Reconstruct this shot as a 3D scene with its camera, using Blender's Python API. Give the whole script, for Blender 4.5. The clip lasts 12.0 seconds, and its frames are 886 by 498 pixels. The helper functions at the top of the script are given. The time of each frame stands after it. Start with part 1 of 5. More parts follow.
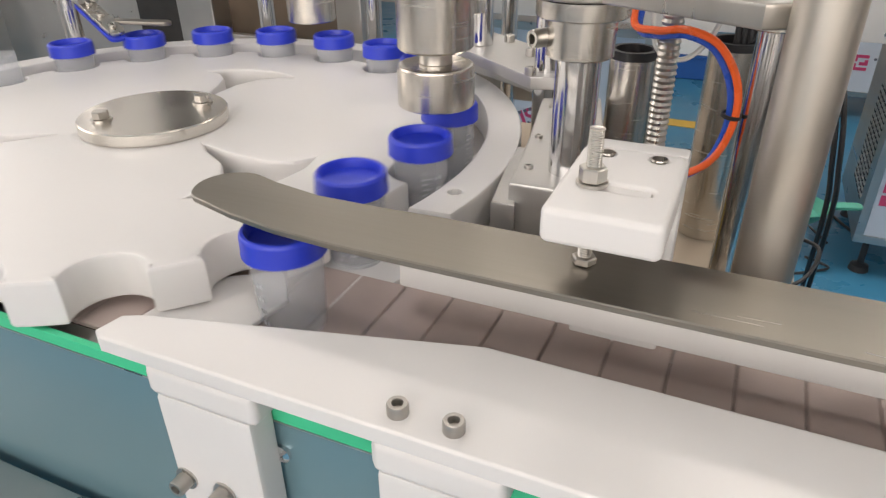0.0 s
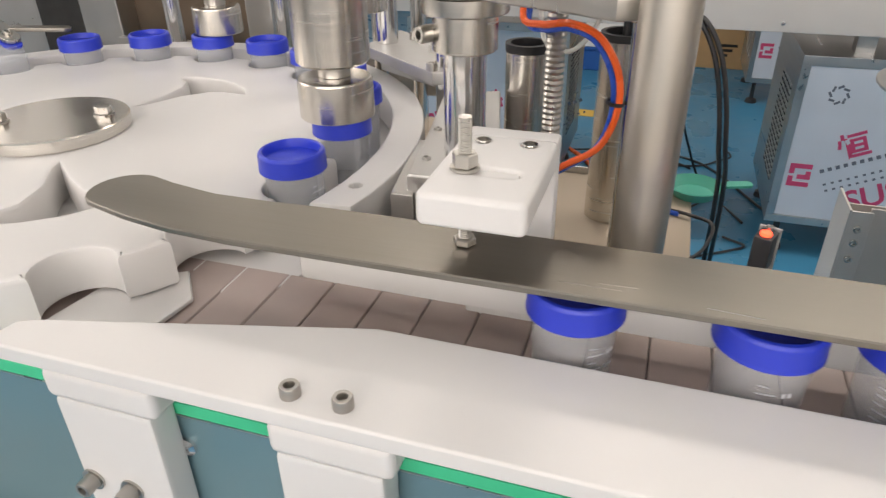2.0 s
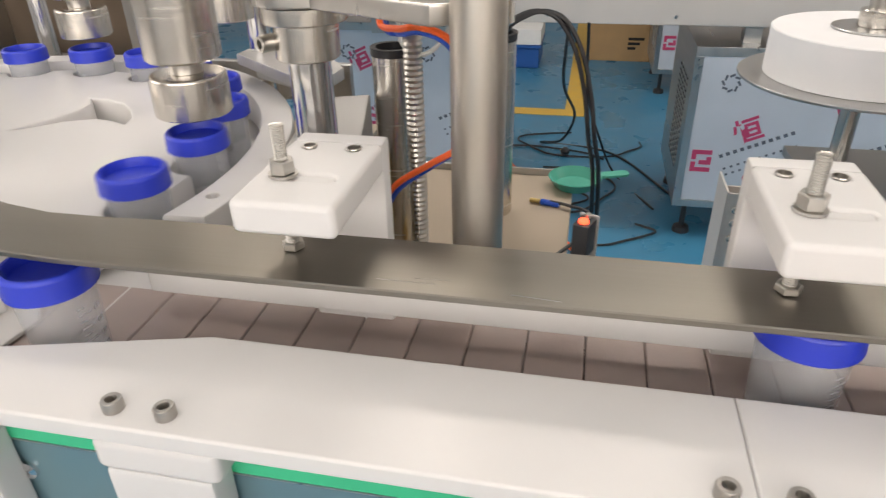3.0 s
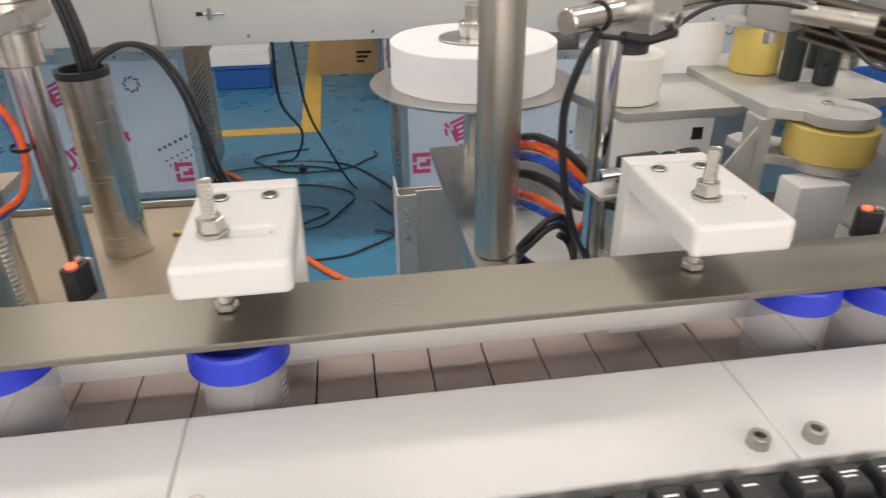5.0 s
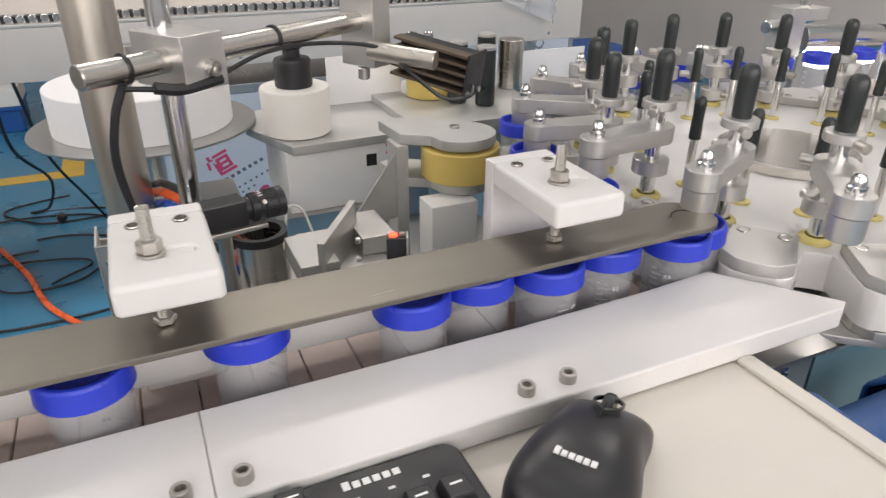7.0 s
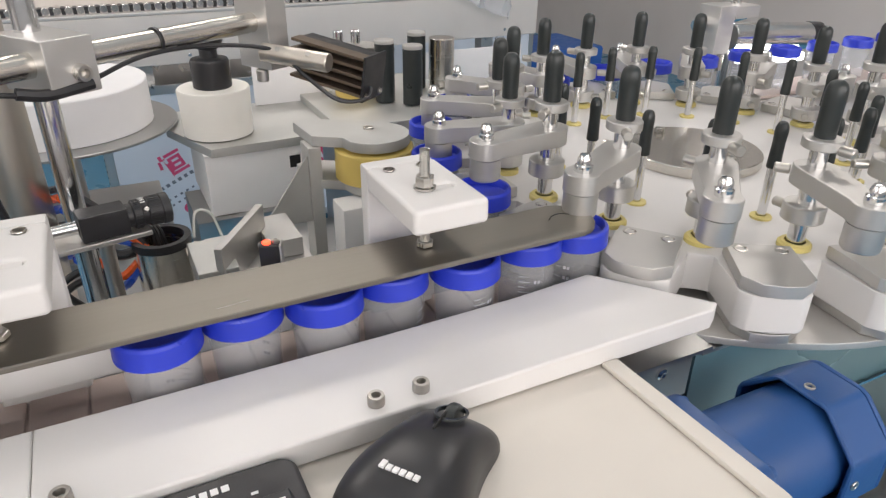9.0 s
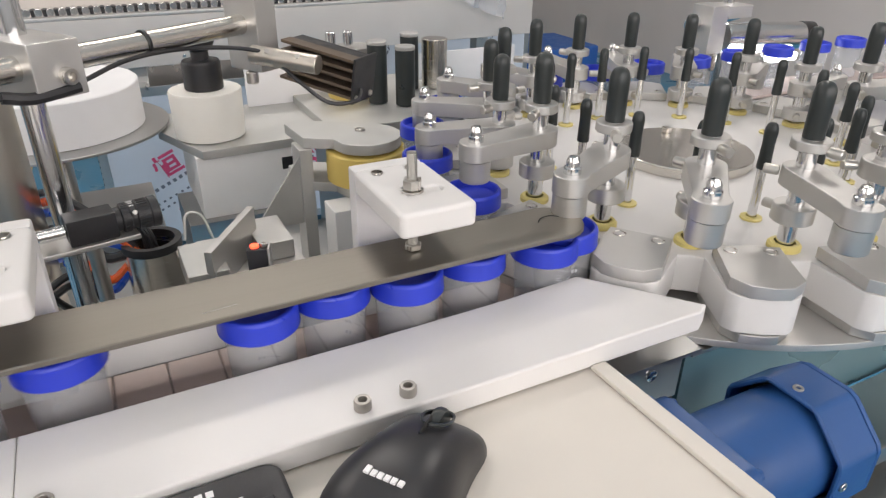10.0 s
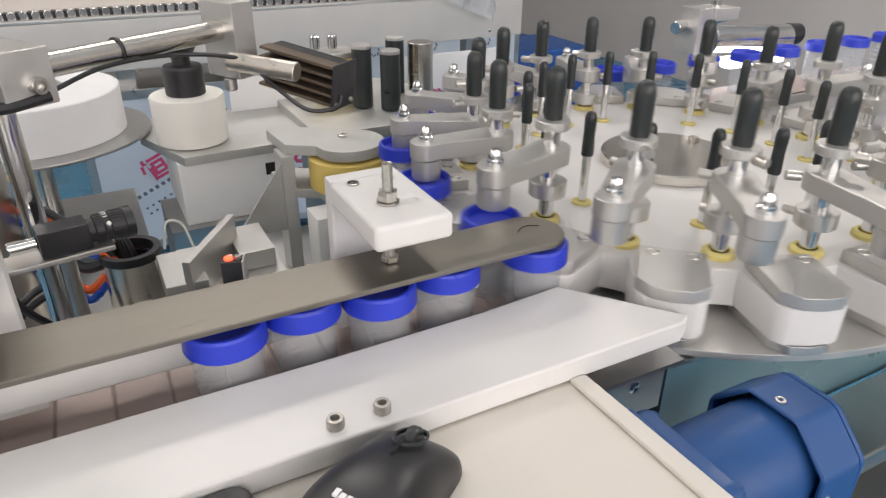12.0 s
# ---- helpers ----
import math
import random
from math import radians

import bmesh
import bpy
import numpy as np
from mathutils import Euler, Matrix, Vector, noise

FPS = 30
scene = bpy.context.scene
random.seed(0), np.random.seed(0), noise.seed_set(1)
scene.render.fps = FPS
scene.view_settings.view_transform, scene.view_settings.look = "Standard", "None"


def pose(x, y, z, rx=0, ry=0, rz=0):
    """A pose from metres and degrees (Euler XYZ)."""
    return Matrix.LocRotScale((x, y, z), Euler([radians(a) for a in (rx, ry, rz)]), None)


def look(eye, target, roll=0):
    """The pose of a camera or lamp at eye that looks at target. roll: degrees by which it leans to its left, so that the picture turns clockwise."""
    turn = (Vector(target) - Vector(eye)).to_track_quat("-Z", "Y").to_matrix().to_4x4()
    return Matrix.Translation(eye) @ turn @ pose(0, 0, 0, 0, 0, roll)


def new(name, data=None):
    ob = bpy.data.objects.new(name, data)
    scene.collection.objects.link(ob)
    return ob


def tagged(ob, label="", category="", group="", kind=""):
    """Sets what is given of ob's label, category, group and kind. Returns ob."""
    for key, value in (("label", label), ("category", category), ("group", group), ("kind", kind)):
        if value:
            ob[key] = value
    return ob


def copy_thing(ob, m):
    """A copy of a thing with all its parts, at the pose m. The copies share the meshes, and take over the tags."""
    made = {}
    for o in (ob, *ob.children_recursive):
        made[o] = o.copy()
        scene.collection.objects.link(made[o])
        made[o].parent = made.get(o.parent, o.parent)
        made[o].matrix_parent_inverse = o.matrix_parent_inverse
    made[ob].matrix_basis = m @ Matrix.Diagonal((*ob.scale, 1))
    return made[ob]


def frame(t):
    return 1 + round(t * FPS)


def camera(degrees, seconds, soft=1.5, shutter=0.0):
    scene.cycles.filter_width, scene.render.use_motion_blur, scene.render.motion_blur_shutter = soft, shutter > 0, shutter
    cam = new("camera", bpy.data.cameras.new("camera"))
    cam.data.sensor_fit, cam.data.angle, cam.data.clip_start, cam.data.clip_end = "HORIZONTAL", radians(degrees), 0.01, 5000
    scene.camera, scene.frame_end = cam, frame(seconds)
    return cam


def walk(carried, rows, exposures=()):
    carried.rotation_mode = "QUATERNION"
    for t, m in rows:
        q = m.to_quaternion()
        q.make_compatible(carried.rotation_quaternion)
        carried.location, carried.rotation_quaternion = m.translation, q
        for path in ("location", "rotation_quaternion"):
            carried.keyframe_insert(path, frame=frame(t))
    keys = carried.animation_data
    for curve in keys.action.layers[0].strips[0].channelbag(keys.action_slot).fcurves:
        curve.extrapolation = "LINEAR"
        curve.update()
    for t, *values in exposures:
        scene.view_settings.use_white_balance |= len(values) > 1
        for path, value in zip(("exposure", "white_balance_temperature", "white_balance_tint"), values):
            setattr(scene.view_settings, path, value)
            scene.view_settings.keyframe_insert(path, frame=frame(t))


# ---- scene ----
cam = camera(66.37, 12.0, soft=1.3, shutter=0.3)
PATH = [
    (0.0, 0.0420, 0.0020, 1.0358, 24.33, -29.66, -0.75),
    (0.5, 0.0457, 0.0022, 1.0347, 23.53, -29.60, -0.66),
    (1.0, 0.0475, 0.0007, 1.0354, 22.28, -29.69, -0.58),
    (1.5, 0.0571, -0.0038, 1.0370, 20.63, -29.75, -0.65),
    (2.0, 0.0749, -0.0064, 1.0387, 18.50, -29.83, -0.89),
    (2.5, 0.1022, -0.0018, 1.0406, 15.78, -29.89, -1.16),
    (4.5, 0.2545, -0.0053, 1.0534, -2.42, -29.45, -0.83),
    (5.0, 0.3040, -0.0065, 1.0549, -8.39, -28.99, -0.45),
    (5.5, 0.3582, -0.0162, 1.0602, -14.17, -28.57, -0.17),
    (6.0, 0.4160, -0.0319, 1.0618, -19.04, -27.99, 0.24),
    (6.5, 0.4587, -0.0465, 1.0683, -22.51, -27.60, 0.31),
    (7.0, 0.4965, -0.0588, 1.0731, -24.68, -27.30, 0.39),
    (7.5, 0.5290, -0.0674, 1.0760, -25.89, -27.33, 0.49),
    (9.5, 0.5685, -0.0841, 1.0788, -27.12, -27.68, 0.66),
    (10.0, 0.5722, -0.0838, 1.0797, -27.28, -27.68, 0.60),
    (10.5, 0.5762, -0.0816, 1.0795, -27.40, -27.74, 0.63),
    (11.0, 0.5798, -0.0818, 1.0828, -27.46, -27.72, 0.45),
    (11.5, 0.5841, -0.0818, 1.0834, -27.65, -27.67, 0.41),
    (12.0, 0.5867, -0.0794, 1.0830, -27.91, -27.65, 0.57),
]
walk(cam, [(t, pose(x, y, z, 90 + pitch, 0, yaw) @ pose(0, 0, 0, 0, 0, roll)) for t, x, y, z, yaw, pitch, roll in PATH],
     [(0.0, -0.15, 6600, 10), (4.5, -0.04, 6760, 10), (6.5, -0.12, 6400, 10), (12.0, -0.15, 6360, 10)])

# ---- light ----
world = bpy.data.worlds.new("daylight")
scene.world = world
world.use_nodes = True
wn = world.node_tree.nodes
sky = wn.new("ShaderNodeTexSky")
sky.sky_type = "NISHITA"
sky.sun_disc = False
sky.sun_elevation, sky.sun_rotation = radians(42), radians(200)
wn["Background"].inputs["Strength"].default_value = 0.12
world.node_tree.links.new(sky.outputs[0], wn["Background"].inputs["Color"])
sun_data = bpy.data.lights.new("sun", "SUN")
sun_data.energy, sun_data.angle, sun_data.color = 1.0, radians(12), (1.0, 0.95, 0.88)
sun = new("sun", sun_data)
sun.matrix_world = look((-4, -8, 9), (0.5, 0.5, 0.8))


def area(name, x, y, z, sx, sy, watts, target, colour=(1, 1, 1)):
    data = bpy.data.lights.new(name, "AREA")
    data.shape, data.size, data.size_y, data.energy, data.color = "RECTANGLE", sx, sy, watts, colour
    ob = new(name, data)
    ob.matrix_world = look((x, y, z), target)
    return ob


FLOOR_Z = -0.34
WALL_XL, WALL_XR, WALL_YF, WALL_YB, CEIL = -4.0, 5.2, -3.2, 7.2, 3.6
# added fill lamps at unseen windows, behind the camera and on the left side
area("window_light", 0.6, WALL_YF + 0.12, 2.0, 6.5, 2.2, 146, (0.6, 2.0, 1.2), (1.0, 0.92, 0.875))
area("window_light_side", WALL_XL + 0.12, 1.2, 2.0, 4.5, 2.0, 48, (1.0, 1.0, 1.0), (1.0, 0.92, 0.875))
# added overhead lamps, out of view; the rear ones brighten the background
TUBES = [(-0.9, 0.35), (1.1, 0.35), (-0.9, 2.5), (1.1, 2.5), (3.3, 1.6)]
for tx, ty in TUBES:
    area("tube_light", tx, ty, CEIL - 0.42, 1.2, 0.45, 5.5 if ty < 1 else 34, (tx, ty, 0), (1.0, 0.91, 0.84))


# ---- materials ----
def material(name, colour, rough=0.5, metal=0.0, vary=0.06, scale=30.0, bump=0.0, bump_scale=200.0, rough_vary=0.1, stretch=(1, 1, 1), coat=0.0, sss=0.0, island=False):
    m = bpy.data.materials.new(name)
    m.use_nodes = True
    n, l = m.node_tree.nodes, m.node_tree.links
    b = n["Principled BSDF"]
    b.inputs["Metallic"].default_value = metal
    b.inputs["Coat Weight"].default_value = coat
    if sss:
        b.inputs["Subsurface Weight"].default_value = sss
        b.inputs["Subsurface Radius"].default_value = (0.01, 0.008, 0.007)
        b.inputs["Subsurface Scale"].default_value = 0.5
    tc = n.new("ShaderNodeTexCoord")
    mp = n.new("ShaderNodeMapping")
    mp.inputs["Scale"].default_value = stretch
    l.new(tc.outputs["Object"], mp.inputs[0])
    big = n.new("ShaderNodeTexNoise")
    big.inputs["Scale"].default_value, big.inputs["Detail"].default_value = scale * 0.25, 3
    fine = n.new("ShaderNodeTexNoise")
    fine.inputs["Scale"].default_value, fine.inputs["Detail"].default_value = scale, 5
    l.new(mp.outputs[0], big.inputs[0])
    l.new(mp.outputs[0], fine.inputs[0])
    add = n.new("ShaderNodeMath")
    add.operation = "ADD"
    l.new(big.outputs[0], add.inputs[0])
    l.new(fine.outputs[0], add.inputs[1])
    ramp = n.new("ShaderNodeMapRange")
    ramp.inputs[1].default_value, ramp.inputs[2].default_value = 0.6, 1.4
    ramp.inputs[3].default_value, ramp.inputs[4].default_value = 1 - vary, 1 + vary
    l.new(add.outputs[0], ramp.inputs[0])
    value = ramp.outputs[0]
    if island:
        info = n.new("ShaderNodeObjectInfo")
        rr = n.new("ShaderNodeMapRange")
        rr.inputs[3].default_value, rr.inputs[4].default_value = 1 - island, 1 + island
        l.new(info.outputs["Random"], rr.inputs[0])
        mul = n.new("ShaderNodeMath")
        mul.operation = "MULTIPLY"
        l.new(value, mul.inputs[0])
        l.new(rr.outputs[0], mul.inputs[1])
        value = mul.outputs[0]
    vm = n.new("ShaderNodeVectorMath")
    vm.operation = "SCALE"
    vm.inputs[0].default_value = colour
    l.new(value, vm.inputs["Scale"])
    l.new(vm.outputs[0], b.inputs["Base Color"])
    rm = n.new("ShaderNodeMapRange")
    rm.inputs[1].default_value, rm.inputs[2].default_value = 0.3, 0.7
    rm.inputs[3].default_value, rm.inputs[4].default_value = max(0.02, rough - rough_vary), min(1, rough + rough_vary)
    l.new(fine.outputs[0], rm.inputs[0])
    l.new(rm.outputs[0], b.inputs["Roughness"])
    if bump:
        bn = n.new("ShaderNodeTexNoise")
        bn.inputs["Scale"].default_value, bn.inputs["Detail"].default_value = bump_scale, 4
        l.new(mp.outputs[0], bn.inputs[0])
        bp = n.new("ShaderNodeBump")
        bp.inputs["Strength"].default_value, bp.inputs["Distance"].default_value = bump, 0.001
        l.new(bn.outputs[0], bp.inputs["Height"])
        l.new(bp.outputs[0], b.inputs["Normal"])
    return m


def glowing(name, colour, strength):
    m = bpy.data.materials.new(name)
    m.use_nodes = True
    b = m.node_tree.nodes["Principled BSDF"]
    b.inputs["Base Color"].default_value = (*colour, 1)
    b.inputs["Emission Color"].default_value = (*colour, 1)
    b.inputs["Emission Strength"].default_value = strength
    return m


def translucent(name, colour, clear, rough=0.3):
    m = bpy.data.materials.new(name)
    m.use_nodes = True
    n, l = m.node_tree.nodes, m.node_tree.links
    b = n["Principled BSDF"]
    b.inputs["Base Color"].default_value = (*colour, 1)
    b.inputs["Roughness"].default_value = rough
    noise_n = n.new("ShaderNodeTexNoise")
    noise_n.inputs["Scale"].default_value = 60
    mr = n.new("ShaderNodeMapRange")
    mr.inputs[3].default_value, mr.inputs[4].default_value = clear - 0.06, clear + 0.06
    l.new(noise_n.outputs[0], mr.inputs[0])
    tr = n.new("ShaderNodeBsdfTransparent")
    tr.inputs[0].default_value = (0.93, 0.94, 0.95, 1)
    mix = n.new("ShaderNodeMixShader")
    l.new(mr.outputs[0], mix.inputs[0])
    l.new(b.outputs[0], mix.inputs[1])
    l.new(tr.outputs[0], mix.inputs[2])
    l.new(mix.outputs[0], n["Material Output"].inputs[0])
    return m


WHITE = material("white_polyethylene", (0.68, 0.665, 0.65), 0.42, vary=0.025, scale=18, bump=0.08, bump_scale=120, rough_vary=0.08)
STEEL = material("brushed_stainless_steel", (0.54, 0.52, 0.485), 0.30, 1.0, 0.07, 60, 0.05, 300, 0.07, (1, 1, 0.06))
COLUMN = material("polished_column_steel", (0.58, 0.54, 0.48), 0.38, 1.0, 0.05, 90, 0.03, 260, 0.03, (1, 1, 0.02))
TURNED = material("turned_stainless_steel", (0.66, 0.63, 0.58), 0.25, 1.0, 0.05, 60, 0.02, 400, 0.03, (0.3, 0.3, 6.0))
BRUSHED = material("long_brushed_steel_strip", (0.275, 0.255, 0.225), 0.42, 1.0, 0.12, 70, 0.12, 260, 0.08, (0.05, 1, 1))
SCREW = material("worn_stainless_screw", (0.42, 0.40, 0.37), 0.44, 0.9, 0.08, 60, 0.04, 300, 0.06)
# brown of the lamp fins, also the shade colour of one frame opening
FIN = material("anodised_fin_and_opening_shade", (0.17, 0.13, 0.095), 0.42, 0.6, 0.1, 40)
PLATE = material("matte_pocket_plate", (0.56, 0.55, 0.53), 0.46, 0.75, 0.05, 40, 0.05, 200, 0.05)
DECK = material("dull_warm_steel_deck", (0.42, 0.35, 0.27), 0.45, 0.4, 0.08, 12, 0.05, 80, 0.1)
FARSHEET = material("pale_stainless_housing", (0.63, 0.595, 0.56), 0.5, 0.35, 0.05, 8, 0.02, 60, 0.08)
SHEET = material("stainless_sheet", (0.50, 0.50, 0.49), 0.33, 1.0, 0.08, 20, 0.03, 120, 0.08, (1, 0.1, 1))
ALU = material("machined_aluminium", (0.56, 0.55, 0.53), 0.42, 0.85, 0.06, 50, 0.06, 220, 0.08)
DULL = material("dull_cast_aluminium", (0.52, 0.52, 0.50), 0.5, 0.7, 0.1, 40, 0.12, 150, 0.1)
CHROME = material("chromed_rod", (0.74, 0.74, 0.74), 0.14, 1.0, 0.03, 60, 0, 100, 0.04)
SLAT = material("taupe_plastic_slat", (0.42, 0.345, 0.315), 0.54, vary=0.08, scale=45, bump=0.12, bump_scale=260, island=0.05)
BLUE_CAP = material("blue_polypropylene", (0.022, 0.045, 0.52), 0.36, vary=0.05, scale=60, bump=0.04, bump_scale=300)
JAR = translucent("frosted_clear_polypropylene", (0.92, 0.92, 0.94), 0.86)
JAR_MARK = material("raised_white_marks", (0.52, 0.53, 0.56), 0.5)
TEAL = material("teal_film_on_steel", (0.165, 0.280, 0.316), 0.32, 0.35, 0.05, 5, 0.008, 40, 0.06, (1, 1, 1), 0.2)
GREEN = material("green_edge_tape", (0.05, 0.52, 0.26), 0.45, vary=0.06, scale=40)
BLACK = material("black_plastic", (0.018, 0.018, 0.020), 0.42, vary=0.15, scale=60, bump=0.08, bump_scale=500)
RUBBER = material("dark_rubber_grip", (0.022, 0.027, 0.027), 0.33, vary=0.12, scale=50, bump=0.05, bump_scale=300, rough_vary=0.06)
# near-black for the shade in hollows and openings, and for dark marks
DARK = material("black_for_shade_and_marks", (0.012, 0.012, 0.012), 0.8)
BLUE_PAINT = material("blue_motor_enamel", (0.020, 0.080, 0.25), 0.46, vary=0.08, scale=24, bump=0.1, bump_scale=180, coat=0.03)
YELLOW = material("yellow_rubber_roller", (0.62, 0.47, 0.13), 0.45, vary=0.08, scale=30, bump=0.05)
YELLOW_BUSH = material("yellow_plastic_bush", (0.66, 0.56, 0.20), 0.5, vary=0.06)
PAPER = material("white_label_paper", (0.78, 0.775, 0.78), 0.7, vary=0.03, scale=30)
CREAM = material("cream_roller", (0.80, 0.78, 0.72), 0.55, vary=0.03, scale=25)
FLOOR = material("blue_epoxy_floor", (0.045, 0.20, 0.34), 0.32, vary=0.16, scale=5, bump=0.03, bump_scale=30, rough_vary=0.1)
TAPE = material("yellow_floor_paint", (0.62, 0.40, 0.06), 0.5, vary=0.12, scale=12)
WALL = material("warm_grey_plaster", (0.62, 0.575, 0.54), 0.85, vary=0.05, scale=3, bump=0.05)
CEILING = material("white_ceiling", (0.75, 0.75, 0.73), 0.9, vary=0.03, scale=3)
ORANGE = material("orange_air_hose", (0.85, 0.13, 0.025), 0.3, vary=0.04)
HOSE_BLUE = material("blue_air_hose", (0.02, 0.09, 0.55), 0.3, vary=0.04)
HOSE_CLEAR = material("milky_hose", (0.6, 0.6, 0.56), 0.35, vary=0.04)
CARD = material("brown_cardboard", (0.42, 0.27, 0.13), 0.8, vary=0.08, scale=14)
FILM = material("pale_blue_protective_film", (0.60, 0.65, 0.72), 0.38, 0.15, 0.07, 6, 0.03, 40)
PINK = material("pink_film_print", (0.55, 0.06, 0.16), 0.5)
GREYPRINT = material("grey_film_print", (0.12, 0.14, 0.18), 0.5)
KEYWHITE = material("white_legend", (0.8, 0.8, 0.8), 0.5)
KEYB = material("keyboard_black", (0.022, 0.022, 0.024), 0.5, vary=0.12, scale=80, bump=0.1, bump_scale=600)
MOUSE_M = material("mouse_black", (0.020, 0.020, 0.022), 0.38, vary=0.05, scale=50, rough_vary=0.02)
BEIGE = material("beige_worktop_sheet", (0.66, 0.62, 0.56), 0.55, vary=0.09, scale=10)
REDBROWN = material("dark_red_post", (0.16, 0.02, 0.02), 0.5)
BLUE_TARP = material("blue_plastic_crate", (0.02, 0.10, 0.36), 0.45)
MINT = material("green_oddment_plastic", (0.06, 0.34, 0.25), 0.4)
PEFILM = translucent("crumpled_clear_film", (0.75, 0.75, 0.77), 0.45, 0.25)
LED = glowing("led_glow", (1.0, 0.97, 0.93), 9.0)
RED_LED = glowing("red_sensor_light", (1.0, 0.08, 0.03), 3.0)
# glow of the added overhead tubes
TUBE_GLOW = glowing("tube_glow", (1.0, 0.95, 0.88), 3.6)
# glow of the added window panes, seen only in reflections
FILL_PANE = glowing("added_glow_pane", (1.0, 0.94, 0.90), 0.95)
BRASS = material("brass", (0.6, 0.45, 0.18), 0.35, 0.9)
MESH_WHITE = material("white_powder_coat", (0.82, 0.82, 0.81), 0.5, vary=0.03)


# ---- builders ----
def weight_normals(me, limit):
    """Large faces keep their own normal; the narrow bevels beside them take up the turn."""
    faces = me.polygons
    size = [f.area for f in faces]
    up = [f.normal.copy() for f in faces]
    round_v = [[] for v in me.vertices]
    for i, f in enumerate(faces):
        for v in f.vertices:
            round_v[v].append(i)
    out = []
    for i, f in enumerate(faces):
        for v in f.vertices:
            total = Vector((0, 0, 0))
            for g in round_v[v]:
                if up[g].dot(up[i]) > limit:
                    total += up[g] * size[g]
            out.append(total.normalized() if total.length > 1e-12 else up[i])
    me.normals_split_custom_set(out)


def finish(bm, name, mat, angle=32):
    me = bpy.data.meshes.new(name)
    bmesh.ops.recalc_face_normals(bm, faces=bm.faces)
    for f in bm.faces:
        f.smooth = True
    bm.to_mesh(me)
    bm.free()
    me.set_sharp_from_angle(angle=radians(angle))
    me.materials.append(mat)
    weight_normals(me, math.cos(radians(angle + 6)))
    return me


def thing(name, m, label, category, group="", kind=""):
    ob = new(name)
    ob.empty_display_size = 0.02
    ob.matrix_basis = m if isinstance(m, Matrix) else pose(*m)
    return tagged(ob, label, category, group, kind)


def part(name, bm, mat, parent, label="", m=None, angle=32):
    ob = new(name, finish(bm, name, mat, angle))
    ob.parent = parent
    if m is not None:
        ob.matrix_basis = m
    if label:
        ob["label"] = label
    return ob


def shared(name, mesh, parent, m):
    ob = new(name, mesh)
    ob.parent = parent
    ob.matrix_basis = m
    return ob


def single(name, bm, mat, label, category, group="", kind="", m=None):
    ob = new(name, finish(bm, name, mat))
    if m is not None:
        ob.matrix_basis = m
    return tagged(ob, label, category, group, kind)


def box(x0, x1, y0, y1, z0, z1, bevel=0.0, bm=None, segs=2, m=None):
    own = bmesh.new()
    vs = bmesh.ops.create_cube(own, size=1)["verts"]
    bmesh.ops.transform(own, matrix=Matrix.Translation(((x0 + x1) / 2, (y0 + y1) / 2, (z0 + z1) / 2)) @ Matrix.Diagonal((x1 - x0, y1 - y0, z1 - z0, 1)), verts=vs)
    if bevel:
        bmesh.ops.bevel(own, geom=own.edges[:], offset=bevel, segments=segs, profile=0.5, affect="EDGES")
    return merge(own, bm, m)


def merge(own, bm, m=None):
    if m is not None:
        bmesh.ops.transform(own, matrix=m, verts=own.verts)
    if bm is None:
        return own
    me = bpy.data.meshes.new("tmp")
    own.to_mesh(me)
    own.free()
    bm.from_mesh(me)
    bpy.data.meshes.remove(me)
    return bm


def lathe(profile, segs=32, bm=None, m=None, ridge=0.0, ridges=0):
    """Turns a profile of (radius, height) round z; ridge: depth of flutes on vertices tagged with a third value."""
    own = bmesh.new()
    rings = []
    for p in profile:
        r, z = p[0], p[1]
        if r < 1e-6:
            rings.append([own.verts.new((0, 0, z))])
            continue
        row = []
        for i in range(segs):
            a = 2 * math.pi * i / segs
            rr = r - (ridge if len(p) > 2 and i % 2 else 0)
            row.append(own.verts.new((rr * math.cos(a), rr * math.sin(a), z)))
        rings.append(row)
    for a, b in zip(rings, rings[1:]):
        for i in range(segs):
            j = (i + 1) % segs
            q = [a[i % len(a)], a[j % len(a)], b[j % len(b)], b[i % len(b)]]
            q = list(dict.fromkeys(q))
            if len(q) > 2:
                own.faces.new(q)
    return merge(own, bm, m)


def rod(r, z0, z1, chamfer=0.001, segs=32, bm=None, m=None):
    return lathe([(0, z0), (r - chamfer, z0), (r, z0 + chamfer), (r, z1 - chamfer), (r - chamfer, z1), (0, z1)], segs, bm, m)


def between(a, b):
    """A pose at a whose z axis points at b."""
    a, b = Vector(a), Vector(b)
    return Matrix.Translation(a) @ (b - a).to_track_quat("Z", "Y").to_matrix().to_4x4()


def bar(a, b, r, chamfer=0.0008, segs=24, bm=None):
    return rod(r, 0, (Vector(b) - Vector(a)).length, chamfer, segs, bm, between(a, b))


